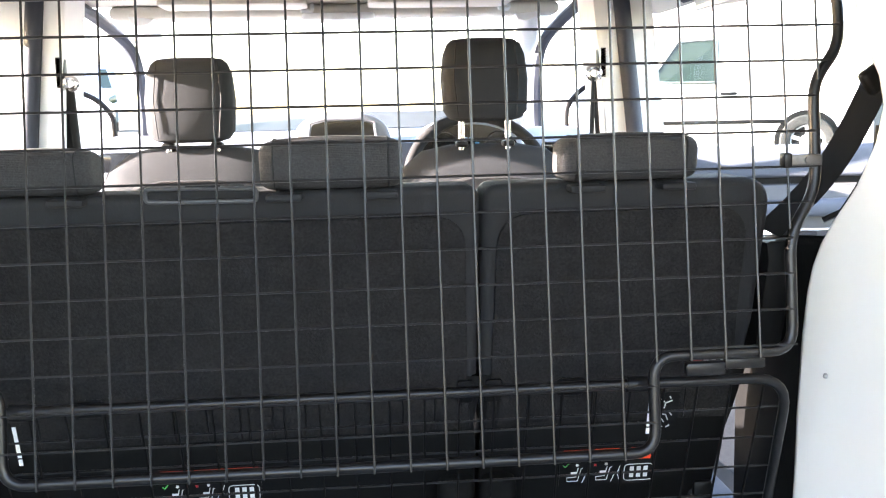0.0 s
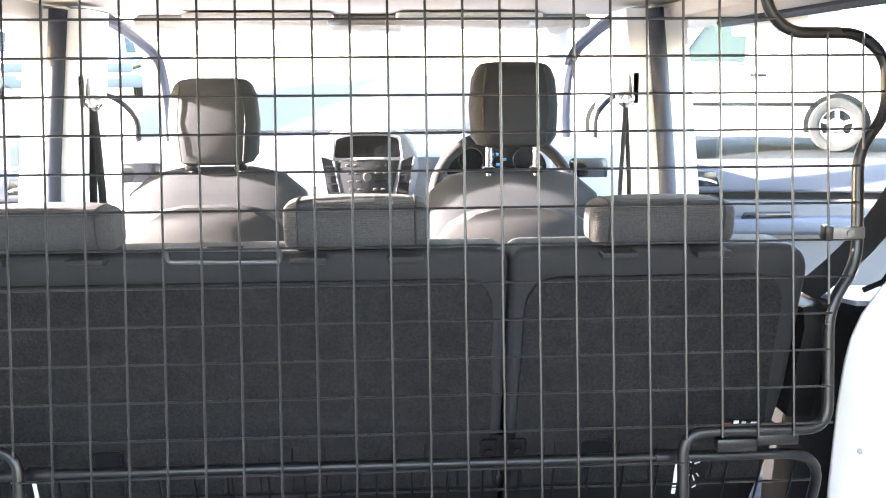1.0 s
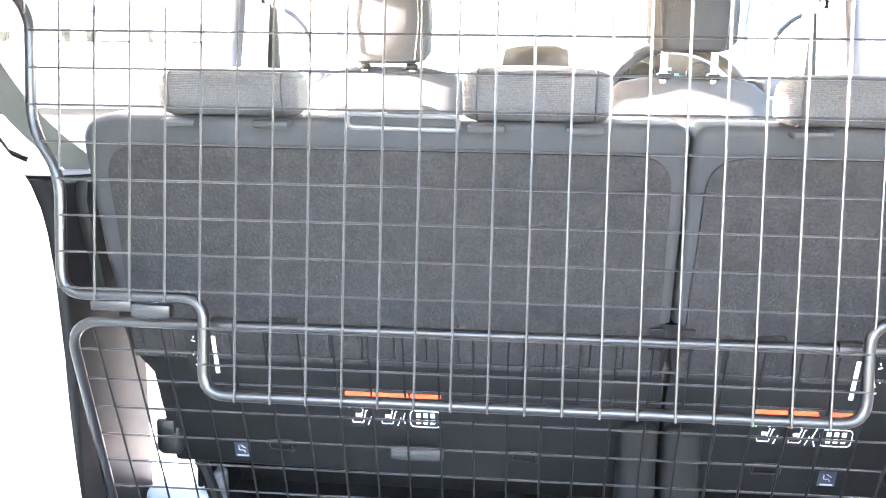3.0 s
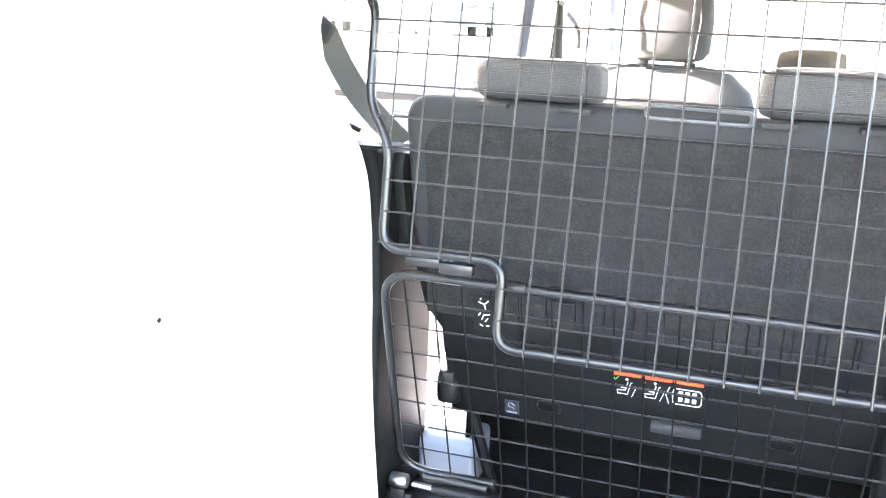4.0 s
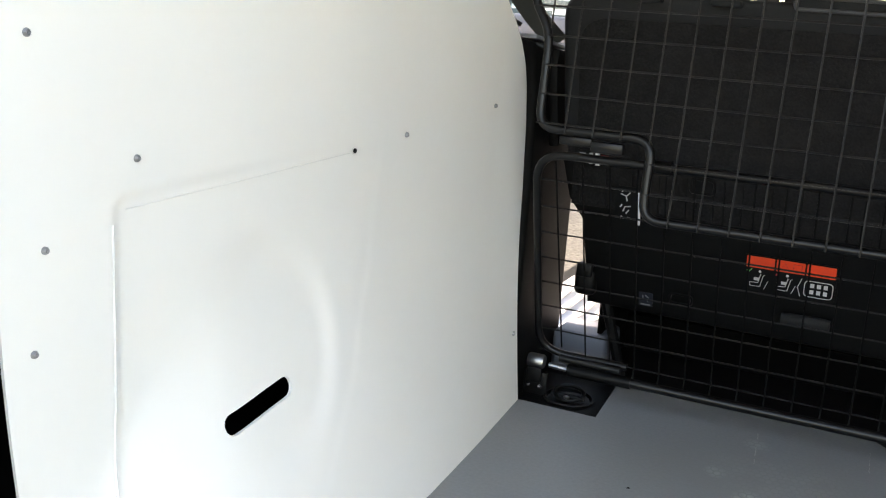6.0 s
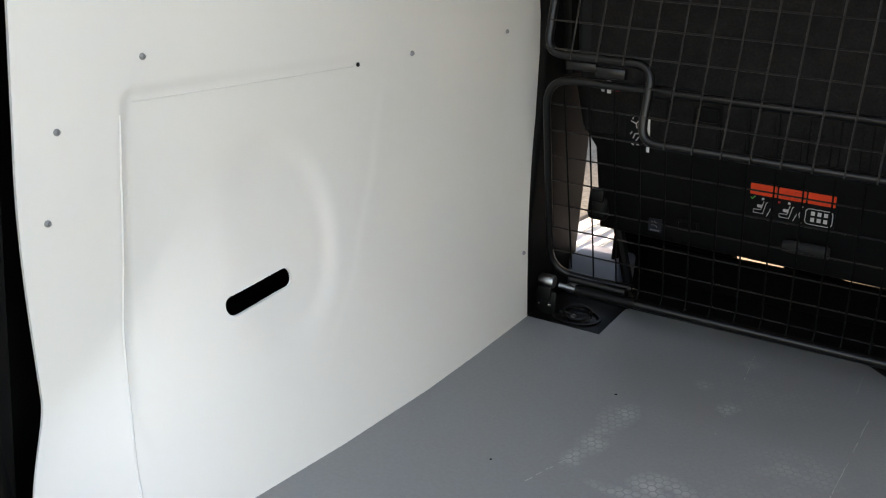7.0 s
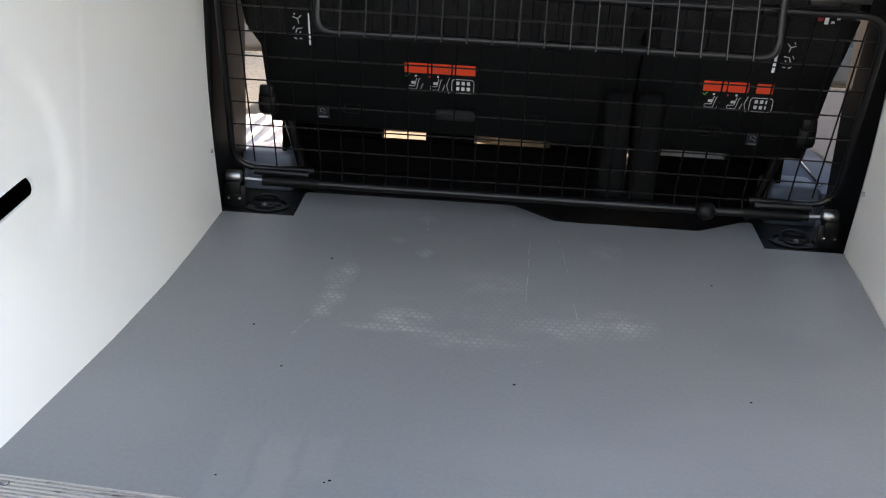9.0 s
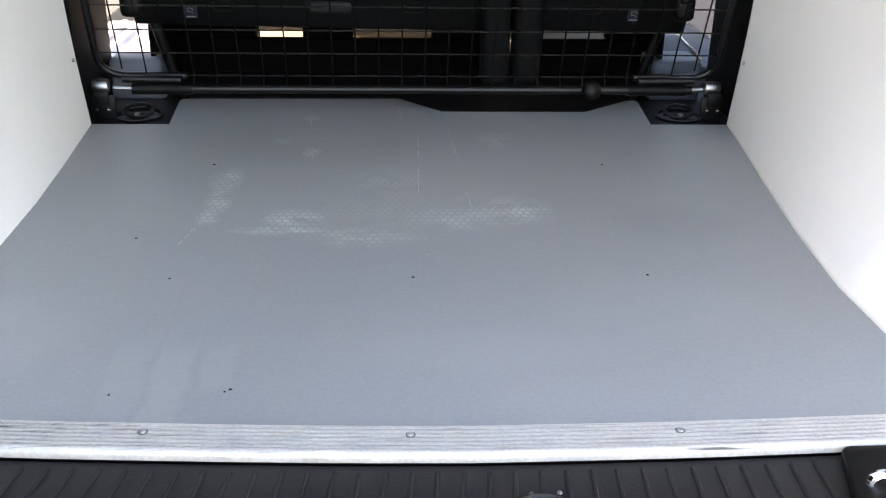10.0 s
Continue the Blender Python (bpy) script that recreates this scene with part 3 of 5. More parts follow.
# the ribbed bumper step below it
bumper = thing("bumper_step", "black ribbed plastic bumper step below the threshold", "bumper", kind="structure")
part("step", plate([(x, EDGE_Y - 0.002 + askew(x)) for x in np.linspace(-0.80, 0.80, 33)] + [(0.80, -1.40), (-0.80, -1.40)], 0.19, "z", -0.20, 0.004), BUMPER, bumper)
for i in range(-20, 15):
    x = i * 0.0275
    part("rib", moved(box(-0.0026, 0.0026, -0.135, 0.135, -0.004, 0.0026, 0.0018, 1), Matrix.Translation((x, -1.228 + askew(x), -0.010)) @ Matrix.Rotation(-0.10 + x * 0.15, 4, "Z")), BUMPER, bumper)
part("end_cap", plate([(p.x, p.y) for p in fillet([(0.422, -1.082, 0), (0.392, -1.20, 0), (0.375, -1.33, 0), (0.76, -1.33, 0), (0.76, -1.075, 0)], 0.012, 3, True)], 0.014, "z", -0.010, 0.004), BLACK, bumper)
part("striker", tube(fillet([(0.424, -1.150, -0.01), (0.424, -1.148, 0.014), (0.50, -1.146, 0.016), (0.50, -1.146, -0.01)], 0.012), 0.0055), CHROME, bumper, "bright steel door striker loop")
part("striker", moved(lathe([(0.03, 0.0), (0.032, 0.006), (0.026, 0.010), (0.024, 0.006), (0.0, 0.004)]), Matrix.Translation((0.086, -1.176, -0.008))), BUMPER, bumper, "round black lock keeper")
for x, y in ((0.079, -1.136), (0.108, -1.135)):
    part("rivet", moved(lathe([(0.0, 0.002), (0.0022, 0.0015), (0.003, 0.0)], 8), Matrix.Translation((x, y, -0.0095))), STEEL, bumper)

# ceiling over the load space and the seats
tagged(link("ceiling", box(-0.98, 0.98, -0.02, 1.50, 1.205, 1.25), CREAM), "cream fabric headliner", "ceiling", kind="structure")
tagged(link("cargo_roof_ceiling", box(-0.98, 0.98, BACK - 0.03, -0.022, 1.305, 1.34), PAINT), "white painted roof panel over the load space", "ceiling", kind="structure")
tagged(link("roof_bow_trim", box(-0.93, 0.93, -0.06, -0.022, 1.205, 1.304), CREAM), "cream roof bow between headliner and load space", "trim", kind="structure")


# ---- the dog guard: an upper and a lower mesh panel ----
GZ, LEAN_UP = 0.566, 0.150


def up(x, z, off=0.0):
    """A point on the upper panel, which leans forward with height."""
    return Vector((x, LEAN_UP * (z - GZ) + off, z))


def low(x, z, off=0.0):
    """A point on the lower panel, which follows the seats' slope."""
    return Vector((x, 0.22 - 0.375 * z + off, z))


guard = thing("upper_mesh_guard", "black powder-coated steel mesh guard with a bent tube frame", "cargo guard")
half = [(0.447, 0.422), (0.447, 0.556), (0.652, 0.556), (0.654, 0.722), (0.695, 0.782), (0.697, 0.938), (0.738, 0.985), (0.738, 1.062), (0.700, 1.096), (0.600, 1.096), (0.568, 1.130), (0.568, 1.196)]
loop = [up(x, z) for x, z in half] + [up(-x, z) for x, z in half[::-1]]
part("frame", tube(fillet(loop, 0.034, 6, True), 0.0082, 10, True), POWDER, guard)


def wide(z):
    """Half the upper panel's width at a height."""
    if z < 0.55:
        return 0.447
    return interp(z, [(0.556, 0.652), (0.722, 0.654), (0.782, 0.695), (0.938, 0.697), (0.985, 0.738), (1.062, 0.738), (1.09, 0.71), (1.1, 0.595), (1.13, 0.568), (1.2, 0.568)])


WIRE = 0.00185
for k in range(-14, 15):
    x = 0.05 * k
    a = abs(x)
    z0 = 0.422 if a < 0.43 else (0.556 if a < 0.64 else (0.735 if a < 0.66 else 0.945))
    z1 = 1.196 if a < 0.56 else 1.096
    part("wire", tube([up(x, z0 - 0.006, -0.0098), up(x, z1, -0.0098)], WIRE, 6), WIREMAT, guard)
for j in range(-2, 13):
    z = GZ + 0.05 * j
    w = wide(z)
    part("wire", tube([up(-w - 0.004, z, -0.0064), up(w + 0.004, z, -0.0064)], WIRE, 6), WIREMAT, guard)
for s in (-1, 1):
    part("hinge", box(s * 0.527 - 0.029, s * 0.527 + 0.029, 0.002, 0.020, 0.522, 0.542, 0.004), POWDER, guard)
    part("hinge_tab", box(s * 0.585 - 0.030, s * 0.585 + 0.030, 0.004, 0.016, 0.530, 0.546, 0.003), POWDER, guard)
for s in (1,):
    # clip that ties the frame to the pillar
    part("clip", box(s * 0.69 - 0.035, s * 0.69 + 0.012, 0.028, 0.034, 0.817, 0.833, 0.002), DARKSTEEL, guard, "dull steel clip with a screw")
    part("clip_cap", box(s * 0.69 - 0.046, s * 0.69 - 0.034, 0.024, 0.044, 0.814, 0.836, 0.003), POWDER, guard)
    part("clip_screw", moved(disc(0.005, 0.003, 10), Matrix.Translation((s * 0.69 - 0.01, 0.028, 0.825)) @ Matrix.Rotation(radians(90), 4, "X")), DARKSTEEL, guard)

lower = thing("lower_mesh_guard", "black steel mesh panel between the floor and the seats", "cargo guard")
lo_loop = [low(0.49, 0.083), low(0.676, 0.083), low(0.662, 0.508), low(-0.662, 0.508), low(-0.676, 0.083), low(-0.49, 0.083)]
part("frame", tube(fillet(lo_loop, 0.06, 7), 0.0078, 10), POWDER, lower)
for i in range(8):
    z = 0.4575 - 0.0535 * i
    w = 0.662 + 0.014 * (0.508 - z) / 0.42 - 0.002
    part("wire", tube([low(-w, z, 0.002), low(w, z, 0.002)], WIRE, 6), WIREMAT, lower)
for k in range(-13, 13):
    x = 0.025 + 0.05 * k
    z1 = 0.508 if abs(x) < 0.6 else 0.496
    z0 = 0.085 if abs(x) < 0.6 else 0.10
    ends = [low(x, z0, -0.0015)] if abs(x) > 0.48 else [Vector((x, 0.177, 0.067)), low(x, 0.085, -0.0015)]
    # the lower uprights catch no light, so they take the darker wire tone
    part("wire", tube(ends + [low(x, z1, -0.0015)], WIRE, 6), SHADEWIRE, lower)
for x0, x1 in ((-0.447, -0.415), (0.418, 0.45)):
    part("sleeve", tube([low(x0, 0.508), low(x1, 0.508)], 0.0115, 10), POWDER, lower)
# the floor rod that the panel turns on
rod = thing("guard_floor_rod", "black steel rod along the floor with bright threaded ends", "rod")
part("bar", tube([(-0.605, 0.172, 0.058), (0.620, 0.172, 0.058)], 0.0098, 12), POWDER, rod)
for s in (-1, 1):
    part("sleeve", tube([(s * 0.605, 0.172, 0.058), (s * 0.475, 0.172, 0.058)], 0.0122, 12), BLACK, rod)
    part("stud", tube([(s * 0.645, 0.172, 0.060), (s * 0.60, 0.172, 0.058)], 0.006, 8), STEEL, rod)
    part("upper_sleeve", tube([(s * 0.625, 0.178, 0.078), (s * 0.50, 0.178, 0.076)], 0.009, 10), POWDER, rod)
part("knob", moved(lathe([(0.0, 0.022), (0.012, 0.021), (0.018, 0.016), (0.021, 0.010), (0.021, 0.0), (0.0, 0.0)]), Matrix.Translation((0.392, 0.160, 0.060)) @ Matrix.Rotation(radians(70), 4, "X")), BLACK, rod, "round black plastic knob")
for x in (0.08, 0.17, 0.24):
    part("collar", tube([(x, 0.172, 0.058), (x + 0.05, 0.172, 0.058)], 0.0112, 12), POWDER, rod)


def foot(s):
    """A black foot with a bright clamp, bolts and a lashing ring in a well."""
    f = thing("floor_bracket", "black floor bracket with a bright steel clamp and a lashing ring", "bracket", "brackets of the guard")
    part("base", plate([(s * 0.682, 0.104), (s * 0.521, 0.106), (s * 0.534, 0.30), (s * 0.69, 0.30)], 0.008, "z", -0.010, 0.002), BLACK, f)
    part("upright", box(min(s * 0.640, s * 0.690), max(s * 0.640, s * 0.690), 0.150, 0.158, -0.004, 0.048, 0.003), BLACK, f)
    part("clamp", moved(lathe([(0.0, 0.0), (0.013, 0.0), (0.015, 0.003), (0.015, 0.031), (0.013, 0.034), (0.0, 0.034)], 16), Matrix.Translation((s * 0.667 - 0.020, 0.165, 0.066)) @ Matrix.Rotation(radians(90), 4, "Y")), STEEL, f, "bright zinc-plated clamp")
    part("clamp_plate", box(s * 0.667 - 0.016, s * 0.667 + 0.016, 0.143, 0.149, 0.028, 0.058, 0.002), BLACK, f)
    for dx in (-0.013, 0.013):
        part("bolt", moved(lathe([(0.0, 0.004), (0.003, 0.0035), (0.0052, 0.0), (0, -0.004)], 12), Matrix.Translation((s * 0.667 + dx, 0.1495, 0.018)) @ Matrix.Rotation(radians(90), 4, "X")), CHROME, f)
    c = Vector((s * 0.596, 0.168, -0.001))
    part("well", moved(lathe([(0.050, -0.002), (0.052, 0.004), (0.047, 0.0045), (0.043, -0.001), (0.0, -0.0015)], 28), Matrix.Translation(c)), BLACK, f)
    part("ring", tube([c + Vector((0.030 * math.cos(a), 0.022 * math.sin(a), 0.012 + 0.008 * math.sin(a))) for a in np.linspace(0, 2 * math.pi, 20, endpoint=False)], 0.0042, 8, True), BLACK, f)
    part("ring_bar", tube([c + Vector((-0.035, -0.008, 0.008)), c + Vector((0.035, -0.008, 0.008))], 0.005, 8), BLACK, f)
    part("ring_bolt", moved(lathe([(0.0, 0.010), (0.004, 0.010), (0.007, 0.008), (0.007, 0.0)], 6), Matrix.Translation(c + Vector((0, -0.018, 0.002)))), STEEL, f)
    return f


foot(-1), foot(1)


# ---- the van's body round the seats ----
def pillar_trim(s, name):
    """The black trim between the lining and the side door opening, with the belt's upper guide."""
    t = tagged(new(name), "black plastic pillar trim beside the rear seats", "pillar trim", kind="structure")
    side = [(0.100, -0.06), (0.40, -0.06), (0.40, 0.40), (0.38, 0.56), (0.345, 0.645), (0.30, 0.680), (0.10, 0.705), (0.066, 0.705), (0.088, 0.665), (0.104, 0.60), (0.114, 0.42)]
    x0, x1 = sorted((s * (0.700 if s < 0 else 0.724), s * 0.860))
    part("panel", plate(side, x1 - x0, "x", x0, 0.012, 3), TRIM, t)
    # pale sheet paints sunlight on the black trim's upper face
    part("lit_top", plate([(0.085, 0.7075), (0.30, 0.682), (0.30, 0.690), (0.085, 0.7155)], x1 - x0, "x", x0, 0.003), GREYTRIM, t, "pale blue-grey sheet for the trim's sunlit top")
    # added filler: its unlit rear face hides the trim's sunlit side
    x0, x1 = sorted((s * 0.678, s * (0.700 if s < 0 else 0.724)))
    part("shoulder", plate([(0.20, 0.50), (0.39, 0.50), (0.37, 0.62), (0.32, 0.68), (0.16, 0.69), (0.15, 0.66)], x1 - x0, "x", x0, 0.006), TRIM, t)
    return t


for s, name in ((-1, "trim_left"), (1, "trim_right")):
    pillar_trim(s, name)


def belt(s):
    """A slack seat belt that hangs from the pillar to the seat's side."""
    b = thing("seat_belt", "dark seat belt hanging from a guide beside the rear seat", "seat belt", "rear seat belts")
    a0, a1 = Vector((s * 0.812, 0.10, 0.925 if s > 0 else 0.900)), Vector((s * 0.700, 0.205, 0.700))
    bm = bmesh.new()
    rows = []
    n = 14
    for i in range(n + 1):
        t = i / n
        c = a0.lerp(a1, t) + Vector((s * 0.010 * math.sin(math.pi * t), -0.012 * math.sin(math.pi * t), -0.008 * math.sin(math.pi * t)))
        w = Vector((s * 0.85, -0.25, -0.45) if s > 0 else (0.76, 0.35, 0.54)).normalized() * 0.021
        rows.append([bm.verts.new(c - w), bm.verts.new(c), bm.verts.new(c + w)])
    for A, B in zip(rows, rows[1:]):
        for k in range(2):
            bm.faces.new((A[k], A[k + 1], B[k + 1], B[k]))
    bmesh.ops.solidify(bm, geom=bm.faces[:], thickness=0.0015)
    # left belt and guide take the sunlit tone, right ones the shaded tone
    part("webbing", bm, LITBELT if s < 0 else SHADEBELT, b)
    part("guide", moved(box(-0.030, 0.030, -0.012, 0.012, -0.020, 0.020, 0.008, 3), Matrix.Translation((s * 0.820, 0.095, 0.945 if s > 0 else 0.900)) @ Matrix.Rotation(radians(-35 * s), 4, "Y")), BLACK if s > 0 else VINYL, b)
    part("cord", tube([(s * 0.812, 0.08, 0.87), (s * 0.808, 0.08, 0.832), (s * 0.797, 0.08, 0.806), (s * 0.783, 0.08, 0.779), (s * 0.760, 0.08, 0.744), (s * 0.735, 0.09, 0.730)], 0.0045, 6), BLACK, b)
    return b


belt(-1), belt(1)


def outer_shell(s, name):
    """The van's outer side behind the door opening, the roof rail above it and the sill below."""
    w = tagged(new(name), "white painted body side of the van", "body side", kind="structure")
    x0, x1 = sorted((s * 0.90, s * 0.93))
    part("panel", plate([(REAR - 0.04, -0.25), (0.30, -0.25), (0.34, 0.5), (0.26, 0.75), (0.10, 0.95), (0.02, 1.2), (REAR - 0.04, 1.2)], x1 - x0, "x", x0), PAINT, w)
    # black sheet added behind the lining to make the finger slot's depth dark
    part("inner", plate([(REAR - 0.03, -0.05), (0.09, -0.05), (0.07, 0.6), (-0.07, 0.78), (-0.15, 0.9), (-0.07, 1.0), (-0.07, 1.2), (REAR - 0.03, 1.2)], 0.004, "x", s * 0.87), BLACK, w)
    x0, x1 = sorted((s * 0.70, s * 0.93))
    part("roof_rail", box(x0, x1, -0.10, 1.50, 1.165, 1.204, 0.012), CREAM, w)
    part("door_jamb", box(min(s * 0.865, s * 0.90), max(s * 0.865, s * 0.90), 0.20, 0.30, -0.05, 0.50, 0.01), DOORTRIM, w)
    return w


outer_shell(-1, "body_side_left"), outer_shell(1, "body_side_right")


def b_pillar(s):
    """The pale pillar with its dark door seal, behind the front seat."""
    p = tagged(new("b_pillar_left" if s < 0 else "b_pillar_right"), "pale pillar trim with a dark rubber door seal", "pillar", kind="structure")
    x0, x1 = sorted((s * 0.66, s * 0.80))
    part("trim", loft([[(s * (0.600 + 0.02 * a), y, z) for a, y in ((0, 1.00), (0, 1.16), (7, 1.16), (7, 1.00))] for z in (1.19,)] + [[(s * (0.645 + 0.02 * a), y, z) for a, y in ((0, 1.00), (0, 1.19), (7, 1.19), (7, 1.00))] for z in (0.77, 0.35, -0.06)]), PALE, p)
    part("seal", tube(fillet([(s * 0.715, 0.985, -0.05), (s * 0.715, 0.985, 0.60), (s * 0.706, 0.985, 0.80), (s * 0.665, 0.995, 1.19)], 0.2), 0.020, 10), SEALMAT, p)
    return p


b_pillar(-1), b_pillar(1)


def front_belt(s):
    b = thing("front_seat_belt", "dark seat belt hanging from its height adjuster on the pillar", "seat belt", "front seat belts")
    part("adjuster", box(s * 0.628 - 0.012, s * 0.628 + 0.012, 1.00, 1.03, 0.97, 1.05, 0.006), BLACK, b)
    part("guide", tube([(s * 0.605 + 0.015 * math.cos(a), 1.0, 0.985 + 0.014 * math.sin(a)) for a in np.linspace(0, 2 * math.pi, 16, endpoint=False)], 0.006, 8, True), CHROME, b, "bright belt guide")
    for x1, y1 in ((0.640, 1.02), (0.585, 0.99)):
        part("webbing", tube([(s * 0.605, 1.0, 0.975), (s * (0.605 + x1) / 2, y1, 0.8), (s * x1, y1, 0.35)], 0.010, 8, flat=0.25), BLACK, b)
    return b


front_belt(-1), front_belt(1)


def side_sill(s, name):
    """The step below the side door: grey plastic lip, ribbed bright tread, footwell edge."""
    t = tagged(new(name), "grey plastic and bright ribbed door sill", "door sill", kind="structure")
    x0, x1 = sorted((s * 0.575, s * 0.700))
    # same sill both sides; darker materials on the right paint its shade
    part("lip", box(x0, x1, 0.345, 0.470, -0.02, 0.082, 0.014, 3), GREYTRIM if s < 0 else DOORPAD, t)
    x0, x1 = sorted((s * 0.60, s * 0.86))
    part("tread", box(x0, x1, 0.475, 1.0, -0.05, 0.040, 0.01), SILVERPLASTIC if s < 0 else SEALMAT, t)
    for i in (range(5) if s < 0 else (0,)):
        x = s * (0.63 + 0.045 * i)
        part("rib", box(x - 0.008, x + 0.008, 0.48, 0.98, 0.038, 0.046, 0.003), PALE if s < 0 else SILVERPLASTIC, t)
    if s > 0:
        part("edge_strip", tube([(0.787, 0.870, 0.042), (0.755, 0.530, 0.042)], 0.0035, 6), CHROME, t, "bright metal edge strip")
    return t


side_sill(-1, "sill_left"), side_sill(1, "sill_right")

FOOTWELL = mat("grey_footwell_mat", (0.155, 0.125, 0.090), 0.85, vary=0.2, grain=300, bump=0.4, fine=0.2)
tagged(link("footwell_floor", box(-0.59, 0.59, 0.76, 2.35, -0.012, 0.016, 0.004), FOOTWELL), "light grey-brown ribbed floor mat before the seats", "floor", kind="structure")


# unseen wall, added so that sky under the dashboard doesn't glare on the floor
tagged(link("front_bulkhead_wall", box(-0.84, 0.84, 2.36, 2.40, -0.20, 0.80), VINYL), "unseen dark bulkhead before the footwell, added against sky glare", "bulkhead", kind="structure")


# ---- windscreen, dashboard and front doors ----
windscreen = tagged(new("windscreen_window"), "clear windscreen between pale pillars", "window", kind="structure")
bm = bmesh.new()
q = [bm.verts.new(p) for p in ((-0.58, 1.50, 1.175), (0.58, 1.50, 1.175), (0.76, 2.45, 0.80), (-0.76, 2.45, 0.80))]
bm.faces.new(q)
bmesh.ops.solidify(bm, geom=bm.faces[:], thickness=0.005)
pane = part("pane", bm, GLASS, windscreen)
pane.visible_shadow = False
part("header", box(-0.62, 0.62, 1.46, 1.56, 1.168, 1.204, 0.015, 3), CREAM, windscreen)
part("black_border", box(-0.66, 0.66, 2.40, 2.44, 0.835, 0.846, 0.003), BLACK, windscreen, "black border along the glass")
part("overhead_console", box(-0.10, 0.10, 1.42, 1.53, 1.156, 1.176, 0.009, 3), PALE, windscreen)
part("console_light", box(-0.018, 0.018, 1.405, 1.425, 1.154, 1.166, 0.003), PALE, windscreen)
for s in (-1, 1):
    part("pillar", tube([(s * 0.530, 1.47, 1.185), (s * 0.575, 1.80, 1.07), (s * 0.72, 2.4, 0.84)], 0.042, 10, flat=0.8), PALE, windscreen)
    part("seal", tube(fillet([(s * 0.690, 1.10, 1.225), (s * 0.650, 1.50, 1.172), (s * 0.600, 1.66, 1.10), (s * 0.595, 1.72, 0.97), (s * 0.625, 1.85, 0.80), (s * 0.70, 1.95, 0.1)], 0.14, 6), 0.017, 8), SEALMAT, windscreen)
for x in (-0.27, 0.27):
    part("visor", plate(rounded(x - 0.19, x + 0.19, 1.28, 1.44, 0.03), 0.014, "z", 1.186, 0.005), CREAM, windscreen)
    part("visor_clip", tube(fillet([(x + 0.2, 1.44, 1.20), (x + 0.2, 1.43, 1.178), (x + 0.17, 1.42, 1.182)], 0.01), 0.006, 6), PALE, windscreen)


def dashboard():
    d = thing("dashboard", "grey moulded dashboard with a hooded centre display and vents", "dashboard")
    prof = [(1.56, 0.30), (1.50, 0.55), (1.46, 0.74), (1.50, 0.815), (1.62, 0.845), (1.95, 0.850), (2.42, 0.80), (2.42, 0.30)]
    bm = loft([[(x, y + dy, z + dz) for y, z in prof] for x, dy, dz in ((-0.76, 0.03, -0.02), (-0.70, 0, 0), (-0.2, -0.0, 0.0), (0.2, 0, 0), (0.70, 0, 0), (0.76, 0.03, -0.02))])
    part("body", bm, DASH, d)
    # the centre stack: a hood over the display, a fan of keys below, a slanted vent on either side
    hood = [(p.x, p.y) for p in fillet([(-0.108, 0.66, 0), (-0.142, 0.80, 0), (-0.122, 0.878, 0), (-0.060, 0.905, 0), (0.060, 0.905, 0), (0.122, 0.878, 0), (0.142, 0.80, 0), (0.108, 0.66, 0)], 0.03, 4, True)]
    stack = part("centre_console", plate(hood, 0.16, "y", 1.40, 0.014, 3), DASH, d)
    part("display", plate([(p.x, p.y) for p in fillet([(-0.090, 0.824, 0), (0.090, 0.824, 0), (0.083, 0.874, 0), (0.05, 0.882, 0), (-0.05, 0.882, 0), (-0.083, 0.874, 0)], 0.008, 3, True)], 0.004, "y", 1.3965), SCREEN, stack, "dark display under a hood")
    part("display_rim", tube([(-0.095, 1.395, 0.820), (-0.088, 1.395, 0.878), (-0.052, 1.395, 0.887), (0.052, 1.395, 0.887), (0.088, 1.395, 0.878), (0.095, 1.395, 0.820)], 0.004, 6), GREYTRIM, stack)
    part("display_shelf", box(-0.045, 0.045, 1.385, 1.40, 0.818, 0.824, 0.002), SILVERPLASTIC, stack)
    part("key_panel", plate([(-0.086, 0.816), (0.086, 0.816), (0.058, 0.690), (-0.058, 0.690)], 0.006, "y", 1.394, 0.002), CONSOLE, stack)
    for k in (-1, 1):
        quad = [(k * 0.092, 0.815), (k * 0.126, 0.828), (k * 0.104, 0.690), (k * 0.068, 0.690)]
        vent = part("vent", plate(quad, 0.006, "y", 1.3955, 0.003), CONSOLE, stack, "black air vent")
        for i in range(5):
            f = (i + 0.6) / 5
            part("slat", box(min(k * (0.094 - 0.024 * f), k * (0.122 - 0.022 * f)), max(k * (0.094 - 0.024 * f), k * (0.122 - 0.022 * f)), 1.390, 1.396, 0.812 - 0.118 * f, 0.816 - 0.118 * f), VINYL, vent)
        part("vent_rim", tube([(u, 1.394, v) for u, v in quad], 0.0024, 6, True), GREYTRIM, vent)
        for j in range(5):
            for i in range(2):
                x = k * (0.030 + 0.022 * i - 0.003 * j)
                part("key", box(x - 0.008, x + 0.008, 1.388, 1.395, 0.800 - 0.022 * j, 0.807 - 0.022 * j, 0.002, 1), VINYL, stack)
    part("dial", moved(lathe([(0.0, 0.014), (0.011, 0.014), (0.013, 0.011), (0.014, 0.0)], 16), Matrix.Translation((0.0, 1.394, 0.772)) @ Matrix.Rotation(radians(90), 4, "X")), VINYL, stack, "round dark dial")
    # the instruments in front of the driver
    hood = [(0.355 + 0.160 * math.cos(a), 0.79 + 0.095 * math.sin(a)) for a in np.linspace(-0.3, math.pi + 0.3, 22)]
